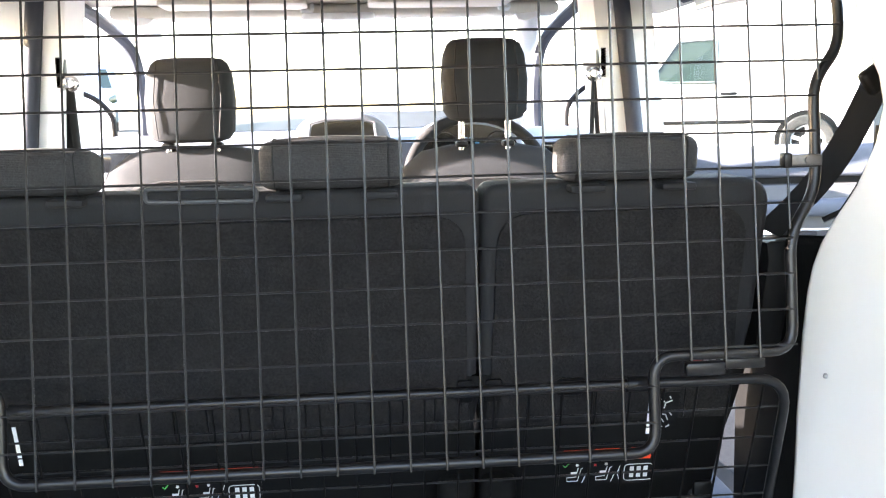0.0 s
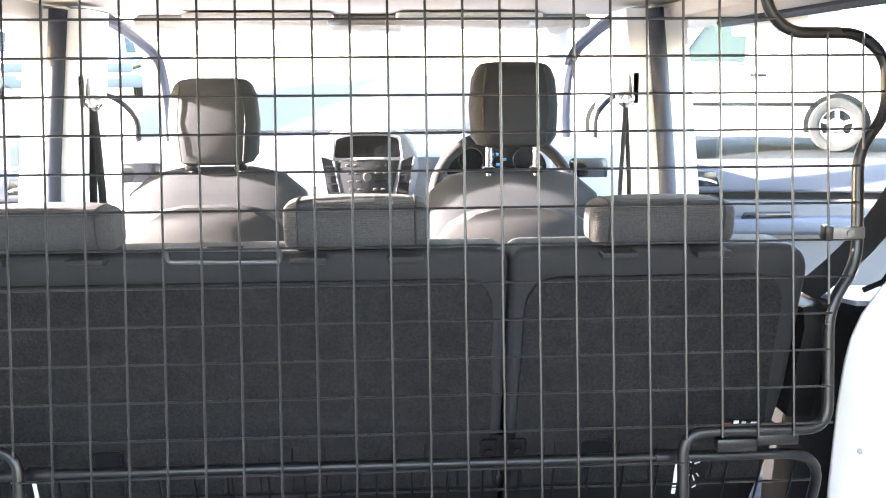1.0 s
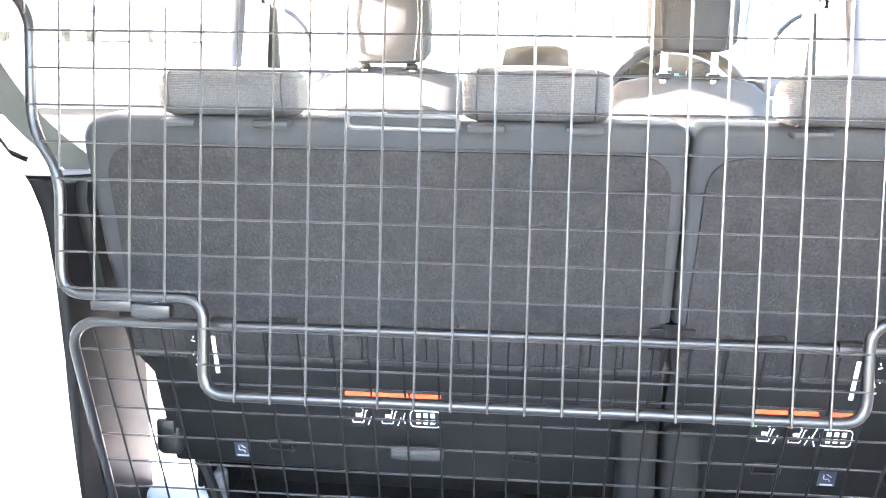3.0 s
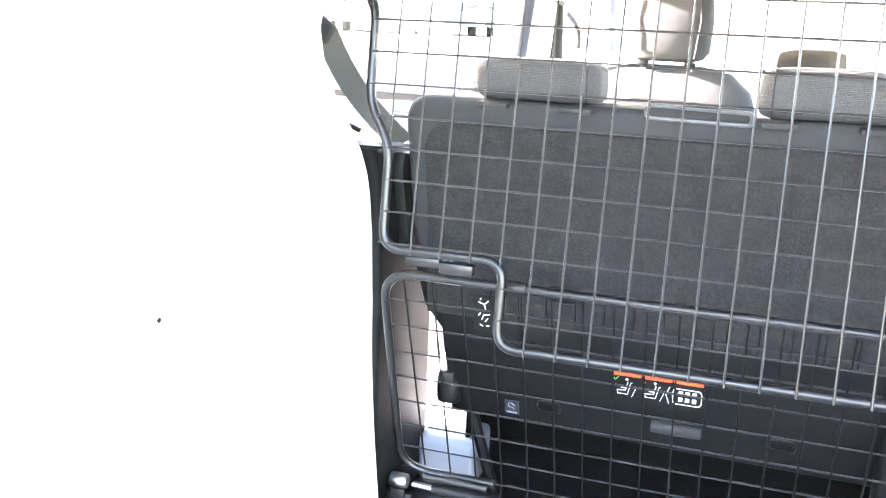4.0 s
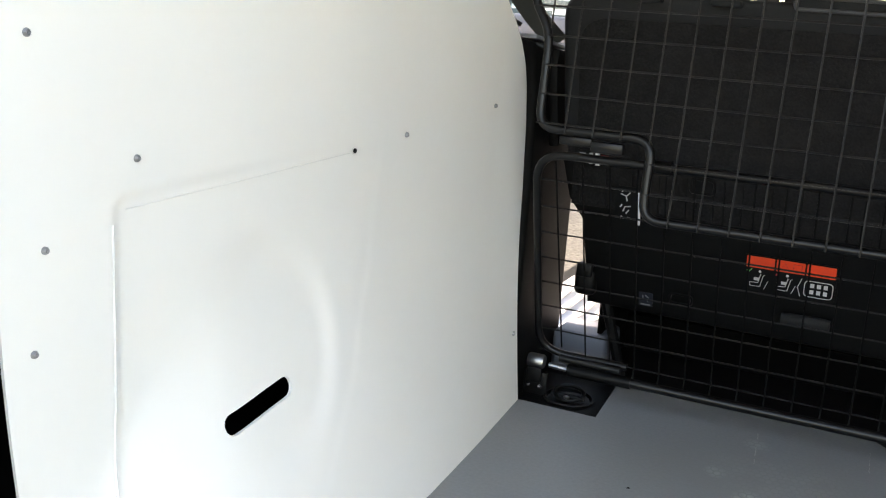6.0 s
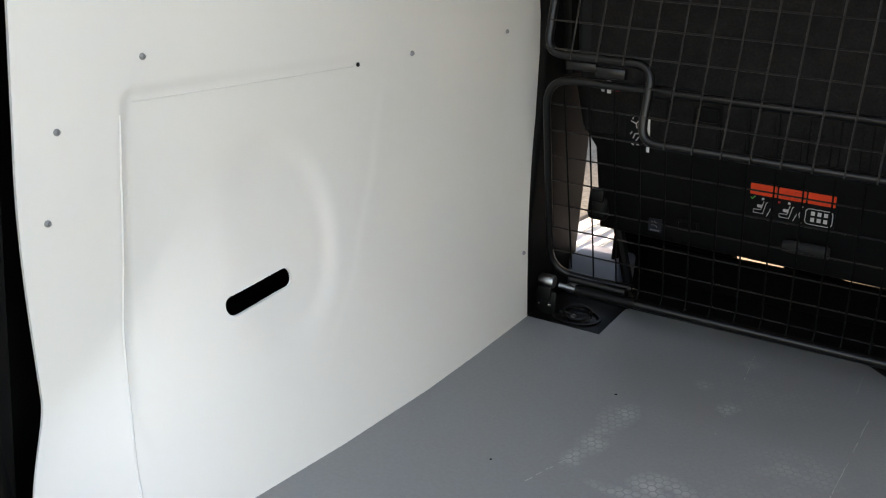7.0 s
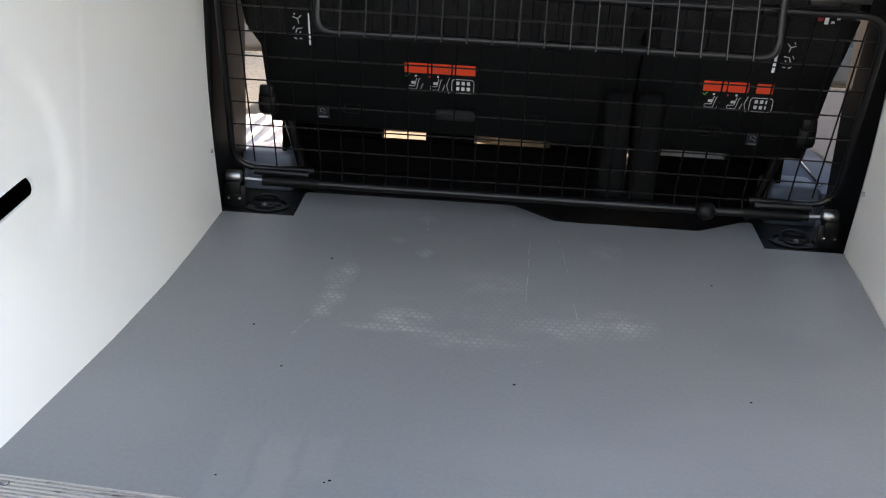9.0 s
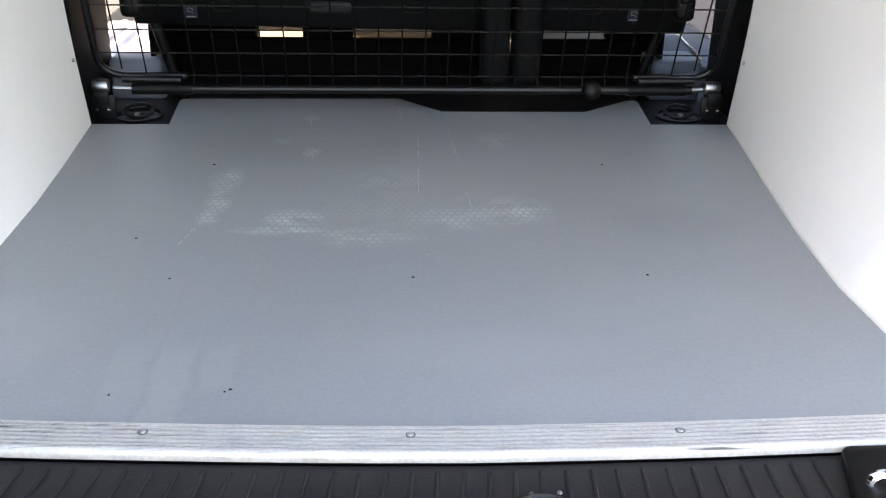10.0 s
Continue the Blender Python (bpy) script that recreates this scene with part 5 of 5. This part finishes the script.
def seat_hardware():
    """The hinge covers between the seats, grab loops and child-seat flaps."""
    for x in (0.155, 0.226):
        h = thing("hinge_cover", "upright black plastic hinge cover between the rear seats", "hinge cover", "hinge covers")
        part("cover", box(x, x + 0.062, 0.225, 0.300, 0.05, 0.300, 0.016, 3), RUBBER, h)
        part("bolt", moved(disc(0.005, 0.003, 10), Matrix.Translation((x + 0.031, 0.2245, 0.12)) @ Matrix.Rotation(radians(90), 4, "X")), BLACK, h)
    for x in (0.200, 0.246):
        b = thing("back_lock", "small black seat lock with a round bolt", "seat lock", "seat locks")
        part("plate", on_back(plate(rounded(x - 0.013, x + 0.013, 0.438, 0.478, 0.005), 0.008, "y", -0.007, 0.002)), BLACK, b)
        part("bolt", on_back(moved(lathe([(0.0, 0.004), (0.006, 0.003), (0.007, 0.0)], 12), Matrix.Translation((x, -0.007, 0.455)) @ Matrix.Rotation(radians(90), 4, "X"))), BLACK, b)
    for x in (-0.390, 0.372):
        c = thing("anchor_flap", "black plastic flap over an anchor", "flap", "anchor flaps")
        part("rim", on_back(tube([(p.x, -0.003, p.z) for p in fillet([(x - 0.022, 0, 0.445), (x + 0.022, 0, 0.445), (x + 0.022, 0, 0.472), (x - 0.022, 0, 0.472)], 0.008, 3, True)], 0.003, 6, True)), BLACK, c)
        part("lid", on_back(plate(rounded(x - 0.02, x + 0.02, 0.447, 0.470, 0.005), 0.004, "y", -0.004)), BLACK, c)
    for x in (-0.417, 0.002, 0.40):
        g = thing("grab_loop", "black moulded pull loop under the seat back", "pull loop", "pull loops")
        part("loop", on_back(tube([(p.x, 0.0, p.z) for p in fillet([(x - 0.022, 0, 0.208), (x + 0.022, 0, 0.208), (x + 0.022, 0, 0.228), (x - 0.022, 0, 0.228)], 0.008, 3, True)], 0.003, 6, True)), BLACK, g)
    p = thing("pull_handle", "grey rounded pull handle under the seat back", "handle")
    part("grip", on_back(moved(lathe([(0.0, -0.045), (0.012, -0.044), (0.014, -0.03), (0.014, 0.03), (0.012, 0.044), (0.0, 0.045)], 14), Matrix.Translation((-0.180, 0.0, 0.216)) @ Matrix.Rotation(radians(90), 4, "Y"))), VINYL, p)
    for s in (-1, 1):
        h = thing("seat_latch", "black seat latch at the seat's outer side", "seat latch", "seat latches")
        part("body", box(min(s * 0.592, s * 0.640), max(s * 0.592, s * 0.640), 0.262, 0.33, 0.190, 0.250, 0.015, 3), BLACK, h)
        part("lever", box(min(s * 0.600, s * 0.634), max(s * 0.600, s * 0.634), 0.255, 0.27, 0.232, 0.262, 0.006), BLACK, h)
        part("strut", tube([(s * 0.575, 0.30, 0.18), (s * 0.53, 0.34, -0.01)], 0.012, 8), BLACK, h)


seat_hardware()


# ---- front seats ----
def front_seat(name, x, z, lift, label, head_cover):
    s = thing(name, label, "seat", "front seats")
    rings = []
    for t, w, d, y in ((0.0, 0.245, 0.075, 0.86), (0.3, 0.24, 0.075, 0.875), (0.6, 0.24, 0.07, 0.89), (0.8, 0.228, 0.06, 0.91), (0.92, 0.20, 0.05, 0.93), (0.98, 0.15, 0.035, 0.94), (1.0, 0.08, 0.012, 0.945)):
        ring = []
        for a in np.linspace(0, 2 * math.pi, 28, endpoint=False):
            c, q = math.cos(a), math.sin(a)
            ring.append((x + w * math.copysign(abs(c) ** 0.6, c), y + 0.07 + d * math.copysign(abs(q) ** 0.7, q), z * (0.15 + 0.85 * t)))
        rings.append(ring)
    part("backrest", loft(rings), FABRIC, s)
    part("back_panel", loft([[(x + w * c, 0.850 + 0.030 * q - 0.008 * t, z * (0.2 + 0.70 * t)) for c, q in ((-1, 1.6), (-0.97, 0.3), (-0.85, 0), (0.85, 0), (0.97, 0.3), (1, 1.6))] for t, w in ((0, 0.225), (0.5, 0.222), (0.75, 0.212), (0.88, 0.19), (0.96, 0.155), (1.0, 0.115), (1.02, 0.06))]), VINYL, s)
    part("cushion", box(x - 0.24, x + 0.24, 0.98, 1.35, 0.13, 0.26, 0.05, 3), FABRIC, s)
    part("base", box(x - 0.20, x + 0.20, 1.2, 1.33, -0.02, 0.15, 0.01), PAN, s)
    hz = z + lift
    rings = []
    for t, w, d in ((-1.0, 0.060, 0.020), (-0.93, 0.085, 0.036), (-0.75, 0.098, 0.046), (0.0, 0.102, 0.050), (0.6, 0.096, 0.046), (0.85, 0.086, 0.040), (0.96, 0.074, 0.026), (1.0, 0.05, 0.01)):
        ring = []
        for a in np.linspace(0, 2 * math.pi, 28, endpoint=False):
            c, q = math.cos(a), math.sin(a)
            ring.append((x + w * math.copysign(abs(c) ** 0.55, c), 0.985 + d * math.copysign(abs(q) ** 0.7, q) + 0.012 * t, hz + 0.096 * t + 0.012))
        rings.append(ring)
    h = part("head_rest", loft(rings), head_cover, s)
    for u in (-0.075, 0.075):
        part("seam", tube([(x + u * (1 - 0.1 * abs(t)), 0.985 - 0.0475 + 0.012 * t + 0.004 * t * t, hz + 0.012 + 0.085 * t) for t in np.linspace(-1, 1, 9)], 0.0016, 5), VINYL, h)
    for u in (-0.055, 0.055):
        part("post", tube([(x + u, 0.985, z - 0.02), (x + u, 0.985, hz - 0.07)], 0.008, 10), CHROME, s, "chrome post")
        part("post_collar", box(x + u - 0.014, x + u + 0.014, 0.968, 1.002, z - 0.006, z + 0.008, 0.004), BLACK, s)
    return s


front_seat("passenger_seat", -0.335, 0.838, 0.092, "grey-brown fabric front passenger seat with a tall head rest", FABRIC)
front_seat("driver_seat", 0.340, 0.825, 0.138, "grey-brown fabric driver's seat with a dark head rest on chrome posts", DARKFABRIC)


# ---- rear door and seal ----
rear_seal = tagged(new("rear_door_seal_trim"), "black rubber seal round the rear opening", "seal", kind="structure")
for s in (-1, 1):
    x = 0.825
    part("seal", tube(fillet([(s * (x - 0.02), -1.075, -0.06), (s * x, -1.075, 0.1), (s * (x + 0.012), -1.075, 0.35), (s * (x + 0.006), -1.075, 0.7), (s * (x - 0.03), -1.075, 1.2)], 0.12), 0.030, 10, flat=1.2), RUBBER, rear_seal)
    x0, x1 = sorted((s * 0.80, s * 0.93))
    part("jamb", box(x0, x1, -1.10, -1.045, -0.06, 1.2, 0.008), RUBBER, rear_seal)
door = tagged(new("rear_door"), "open rear door with a black inner panel", "door", kind="structure")
part("inner_panel", box(-0.955, -0.915, -1.95, -1.102, -0.02, 1.2, 0.03, 3), BLACK, door)
part("skin", box(-0.98, -0.945, -1.98, -1.06, -0.06, 1.22, 0.012, 3), PAINT, door)
part("latch_cover", moved(lathe([(0.0, 0.02), (0.05, 0.018), (0.07, 0.004), (0.072, 0.0)], 24), Matrix.Translation((-0.915, -1.22, 0.33)) @ Matrix.Rotation(radians(90), 4, "Y")), BLACK, door)
strap = thing("door_check_arm", "white painted steel arm that holds the rear door open", "door check")
part("arm", moved(box(-0.085, 0.085, -0.006, 0.006, -0.032, 0.032, 0.003), Matrix.Translation((-0.842, -1.125, 0.128)) @ Matrix.Rotation(radians(-32), 4, "Y")), PAINT, strap)

# ---- the yard outside ----
GROUND = -0.62
gm = mat("speckled_paving", (0.100, 0.089, 0.069), 0.9, vary=0.25, scale=1.5, grain=45, bump=0.6, fine=0.33, spec=0.12)


# gravel on one side of the van's lane, asphalt on the other, with shade put into its dark blue tone
gn, gl = gm.node_tree.nodes, gm.node_tree.links
gs, gr, gx, gc = gn.new("ShaderNodeSeparateXYZ"), gn.new("ShaderNodeMapRange"), gn.new("ShaderNodeMix"), gn.new("ShaderNodeTexCoord")
gr.inputs["From Min"].default_value, gr.inputs["From Max"].default_value = 0.6, 1.2
gx.data_type = "RGBA"
gold = gn["Principled BSDF"].inputs["Base Color"].links[0].from_socket
grey = gn.new("ShaderNodeMix")
grey.data_type, grey.blend_type = "RGBA", "MULTIPLY"
grey.inputs["Factor"].default_value, grey.inputs["B"].default_value = 1.0, (0.085, 0.110, 0.165, 1)
gl.new(gc.outputs["Object"], gs.inputs[0]), gl.new(gs.outputs[0], gr.inputs["Value"]), gl.new(gr.outputs["Result"], gx.inputs["Factor"])
gl.new(gold, grey.inputs["A"]), gl.new(gold, gx.inputs["A"]), gl.new(grey.outputs["Result"], gx.inputs["B"]), gl.new(gx.outputs["Result"], gn["Principled BSDF"].inputs["Base Color"])


def ground_height(x, y):
    """The yard rises gently to either side of the van's lane."""
    bank = 0.42 * smooth01((y - 6) / 12) * smooth01((-x - 2.5) / 2.5) * smooth01((90 - abs(x)) / 30) * smooth01((120 - y) / 40)
    return GROUND + 0.70 * smooth01((abs(x) - 1.8) / 3.5) * smooth01((60 - abs(x)) / 30) + bank


bm = bmesh.new()
steps = sorted({round(v, 3) for k in range(22) for v in (0.4 * k, -0.4 * k)} | {round(s * 9 * 1.45 ** k, 3) for k in range(15) for s in (-1, 1)})
n = len(steps) - 1
for x in steps:
    for y in steps:
        bm.verts.new((x, y, ground_height(x, y)))
bm.verts.ensure_lookup_table()
for i in range(n):
    for j in range(n):
        bm.faces.new([bm.verts[k] for k in (i * (n + 1) + j, (i + 1) * (n + 1) + j, (i + 1) * (n + 1) + j + 1, i * (n + 1) + j + 1)])
bmesh.ops.recalc_face_normals(bm, faces=bm.faces)
tagged(link("ground", bm, gm), "speckled tan gravel and grey asphalt of a yard", "ground", kind="structure")


def car_wheel(parent, x, y, z, r, side):
    """A tyre with a spoked rim; side: which way it faces along x."""
    m = Matrix.Translation((x, y, z)) @ Matrix.Rotation(radians(90 * side), 4, "Y")
    w = part("wheel", moved(lathe([(r * 0.62, 0.02), (r * 0.70, 0.035), (r * 0.95, 0.03), (r, 0.0), (r, -0.14), (r * 0.6, -0.16)], 28), m), TYRE, parent)
    part("rim", moved(lathe([(0.0, 0.0), (r * 0.2, 0.012), (r * 0.3, -0.02), (r * 0.55, -0.01), (r * 0.64, 0.022), (r * 0.66, -0.05)], 28), m), SILVERPLASTIC, w)
    for k in range(5):
        part("spoke", moved(box(r * 0.15, r * 0.6, -r * 0.07, r * 0.07, -0.01, 0.016, 0.004, 1), m @ Matrix.Rotation(2 * math.pi * k / 5, 4, "Z")), SILVERPLASTIC, w)


def car(name, label, category, at, turn, length, height, paint, belt, nose, wheel_r=0.32, cuts=(0.0, 0.34, 0.68, 1.0), drop=0.14, quad=None):
    """A parked vehicle. Drawn along y with its near side in the plane x = 0, then set down at a place and turned."""
    c = thing(name, label, category, "parked vehicles")
    x, y, side, d, g = 0.0, 0.0, 1, 1.7, 0.0
    prof = [(0.0, 0.30), (0.0, 0.75), (0.06, belt - 0.05), (0.20, belt), (0.20 + nose * 0.5, height - 0.15), (0.35 + nose * 0.5, height - 0.02), (length * 0.5, height), (length - nose - 0.55, height - 0.03), (length - nose - 0.25, height - 0.12), (length - nose * 0.55, belt + 0.02), (length - 0.12, belt - 0.12), (length, 0.70), (length, 0.30), (length - 0.05, 0.22), (0.05, 0.22)]
    secs = []
    for u, inset, sh in ((0.0, 0.035, 0.02), (0.05, 0.0, 0.0), (0.95, 0.0, 0.0), (1.0, 0.035, 0.02)):
        ring = []
        for a, b in prof:
            tumble = 0.16 * max(0, b - belt) / max(0.1, height - belt)
            ring.append((x + d * u + side * (tumble if u < 0.5 else -tumble), y + a + (sh if a < length / 2 else -sh), g + b - inset))
        secs.append(ring)
    part("body", loft(secs), paint, c)
    e = 0.006 * side
    # side windows, handles, a moulding and the wheels
    win = [(0.42 + nose * 0.45, belt + 0.06), (0.52 + nose * 0.5, height - drop), (length - nose - 0.62, height - drop - 0.02), (length - nose * 0.62 - 0.2, belt + 0.06)]
    for k in range(len(cuts) - 1):
        q = []
        for (ua, ub) in ((cuts[k] + 0.01, 0), (cuts[k] + 0.01, 1), (cuts[k + 1] - 0.01, 1), (cuts[k + 1] - 0.01, 0)):
            l0, l1 = (win[0], win[3]) if ub == 0 else (win[1], win[2])
            q.append((l0[0] + (l1[0] - l0[0]) * ua, l0[1] + (l1[1] - l0[1]) * ua))
        q = quad or q
        bm = bmesh.new()
        vs = []
        for a, b in q:
            tumble = 0.16 * max(0, b - belt) / max(0.1, height - belt)
            vs.append(bm.verts.new((x - e * 0.6 + side * tumble, y + a, g + b)))
        f = bm.faces.new(vs)
        bmesh.ops.solidify(bm, geom=[f], thickness=0.008)
        bmesh.ops.recalc_face_normals(bm, faces=bm.faces)
        pane = part("window", bm, CARGLASS, c, smooth=False)
        rim = [(x - e * 0.6 + side * 0.16 * max(0, b - belt) / max(0.1, height - belt), y + a, g + b) for a, b in q]
        part("window_frame", tube(rim, 0.022, 6, True), CARDARK, pane)
    x0, x1 = sorted((x, x - 0.025 * side))
    for a in (length * 0.40, length * 0.66):
        part("door_handle", box(x0, x1, y + a - 0.10, y + a + 0.10, g + belt - 0.13, g + belt - 0.09, 0.008), BLACK, c)
    part("moulding", box(x0, x1, y + length * 0.24, y + length * 0.78, g + 0.56, g + 0.61, 0.008), BLACK, c)
    for a in (0.78, length - 0.85):
        arch = plate([(a + y + (wheel_r + 0.06) * math.cos(t), g + wheel_r + (wheel_r + 0.06) * math.sin(t)) for t in np.linspace(-0.25, math.pi + 0.25, 18)], 0.012, "x", x - 0.008 - (0.004 if side > 0 else 0.0))
        part("wheel_arch", arch, BLACK, c)
        car_wheel(c, x - 0.02 * side, y + a, g + wheel_r, wheel_r, -side)
    c.matrix_world = pose(at[0], at[1], ground_height(at[0], at[1]), 0, 0, turn)
    return c


car("white_van", "white panel van parked alongside", "van", (6.33, 10.24), 70.5, 4.32, 2.08, PAINT, 1.05, 1.15, 0.33, (0.0, 1.0), 0.4, [(1.88, 1.08), (1.86, 1.62), (2.35, 1.60), (2.70, 1.10)])


def van_nose(label, at, turn, paint):
    """A parked van seen from its front: sloping bonnet, windscreen, black grille and bumper, lamps, wheels and a blank plate."""
    v = thing("parked_van", label, "van", "row of parked vans")
    prof = [(0.0, 0.28), (-0.04, 0.62), (0.02, 0.92), (0.16, 1.02), (0.78, 1.18), (1.35, 1.78), (1.62, 1.86), (4.2, 1.84), (4.3, 0.4), (4.2, 0.26)]
    part("body", loft([[(x, y * 1.0 + dy, z * k + (1 - k) * 0.9) for y, z in prof] for x, dy, k in ((-0.90, 0.10, 0.955), (-0.84, 0.02, 1.0), (-0.4, -0.02, 1.0), (0.4, -0.02, 1.0), (0.84, 0.02, 1.0), (0.90, 0.10, 0.955))]), paint, v)
    part("windscreen", loft([[(x, y, z) for x, y, z in ((-w, y0 - 0.012, z0), (w, y0 - 0.012, z0), (w, y0 + 0.01, z0), (-w, y0 + 0.01, z0))] for w, y0, z0 in ((0.76, 0.80, 1.20), (0.66, 1.30, 1.73))]), CARGLASS, v)
    part("grille", plate(rounded(-0.62, 0.62, 0.66, 0.90, 0.06), 0.03, "y", -0.085, 0.008), CARDARK, v)
    part("bumper", plate(rounded(-0.86, 0.86, 0.26, 0.60, 0.07), 0.06, "y", -0.09, 0.02), CARDARK, v)
    part("plate", box(-0.26, 0.26, -0.105, -0.094, 0.50, 0.61, 0.004, 1), STRIPE, v, "blank pale plate")
    for k in (-1, 1):
        part("headlamp", plate([(k * 0.60, 0.72), (k * 0.86, 0.80), (k * 0.84, 1.0), (k * 0.66, 0.92)], 0.05, "y", -0.075, 0.01), CARGLASS, v)
        part("mirror", box(min(k * 0.92, k * 1.10), max(k * 0.92, k * 1.10), 0.78, 0.90, 1.16, 1.38, 0.03), PAINT, v)
        for y in (0.75, 3.5):
            car_wheel(v, k * 0.84, y, 0.32, 0.32, k)
    v.matrix_world = pose(at[0], at[1], ground_height(*at), 0, 0, turn)


for at, turn, paint, label in (((-11.0, 24.4), 23, PAINT, "white van parked nose out in a row"), ((-9.1, 25.1), 19, PAINT, "white van parked nose out beside another"), ((-7.2, 25.7), 15, CARSILVER, "silver-blue van parked nose out at the row's end"), ((-12.9, 23.5), 27, CARSILVER, "silver-blue van parked nose out in a row")):
    van_nose(label, at, turn, paint)
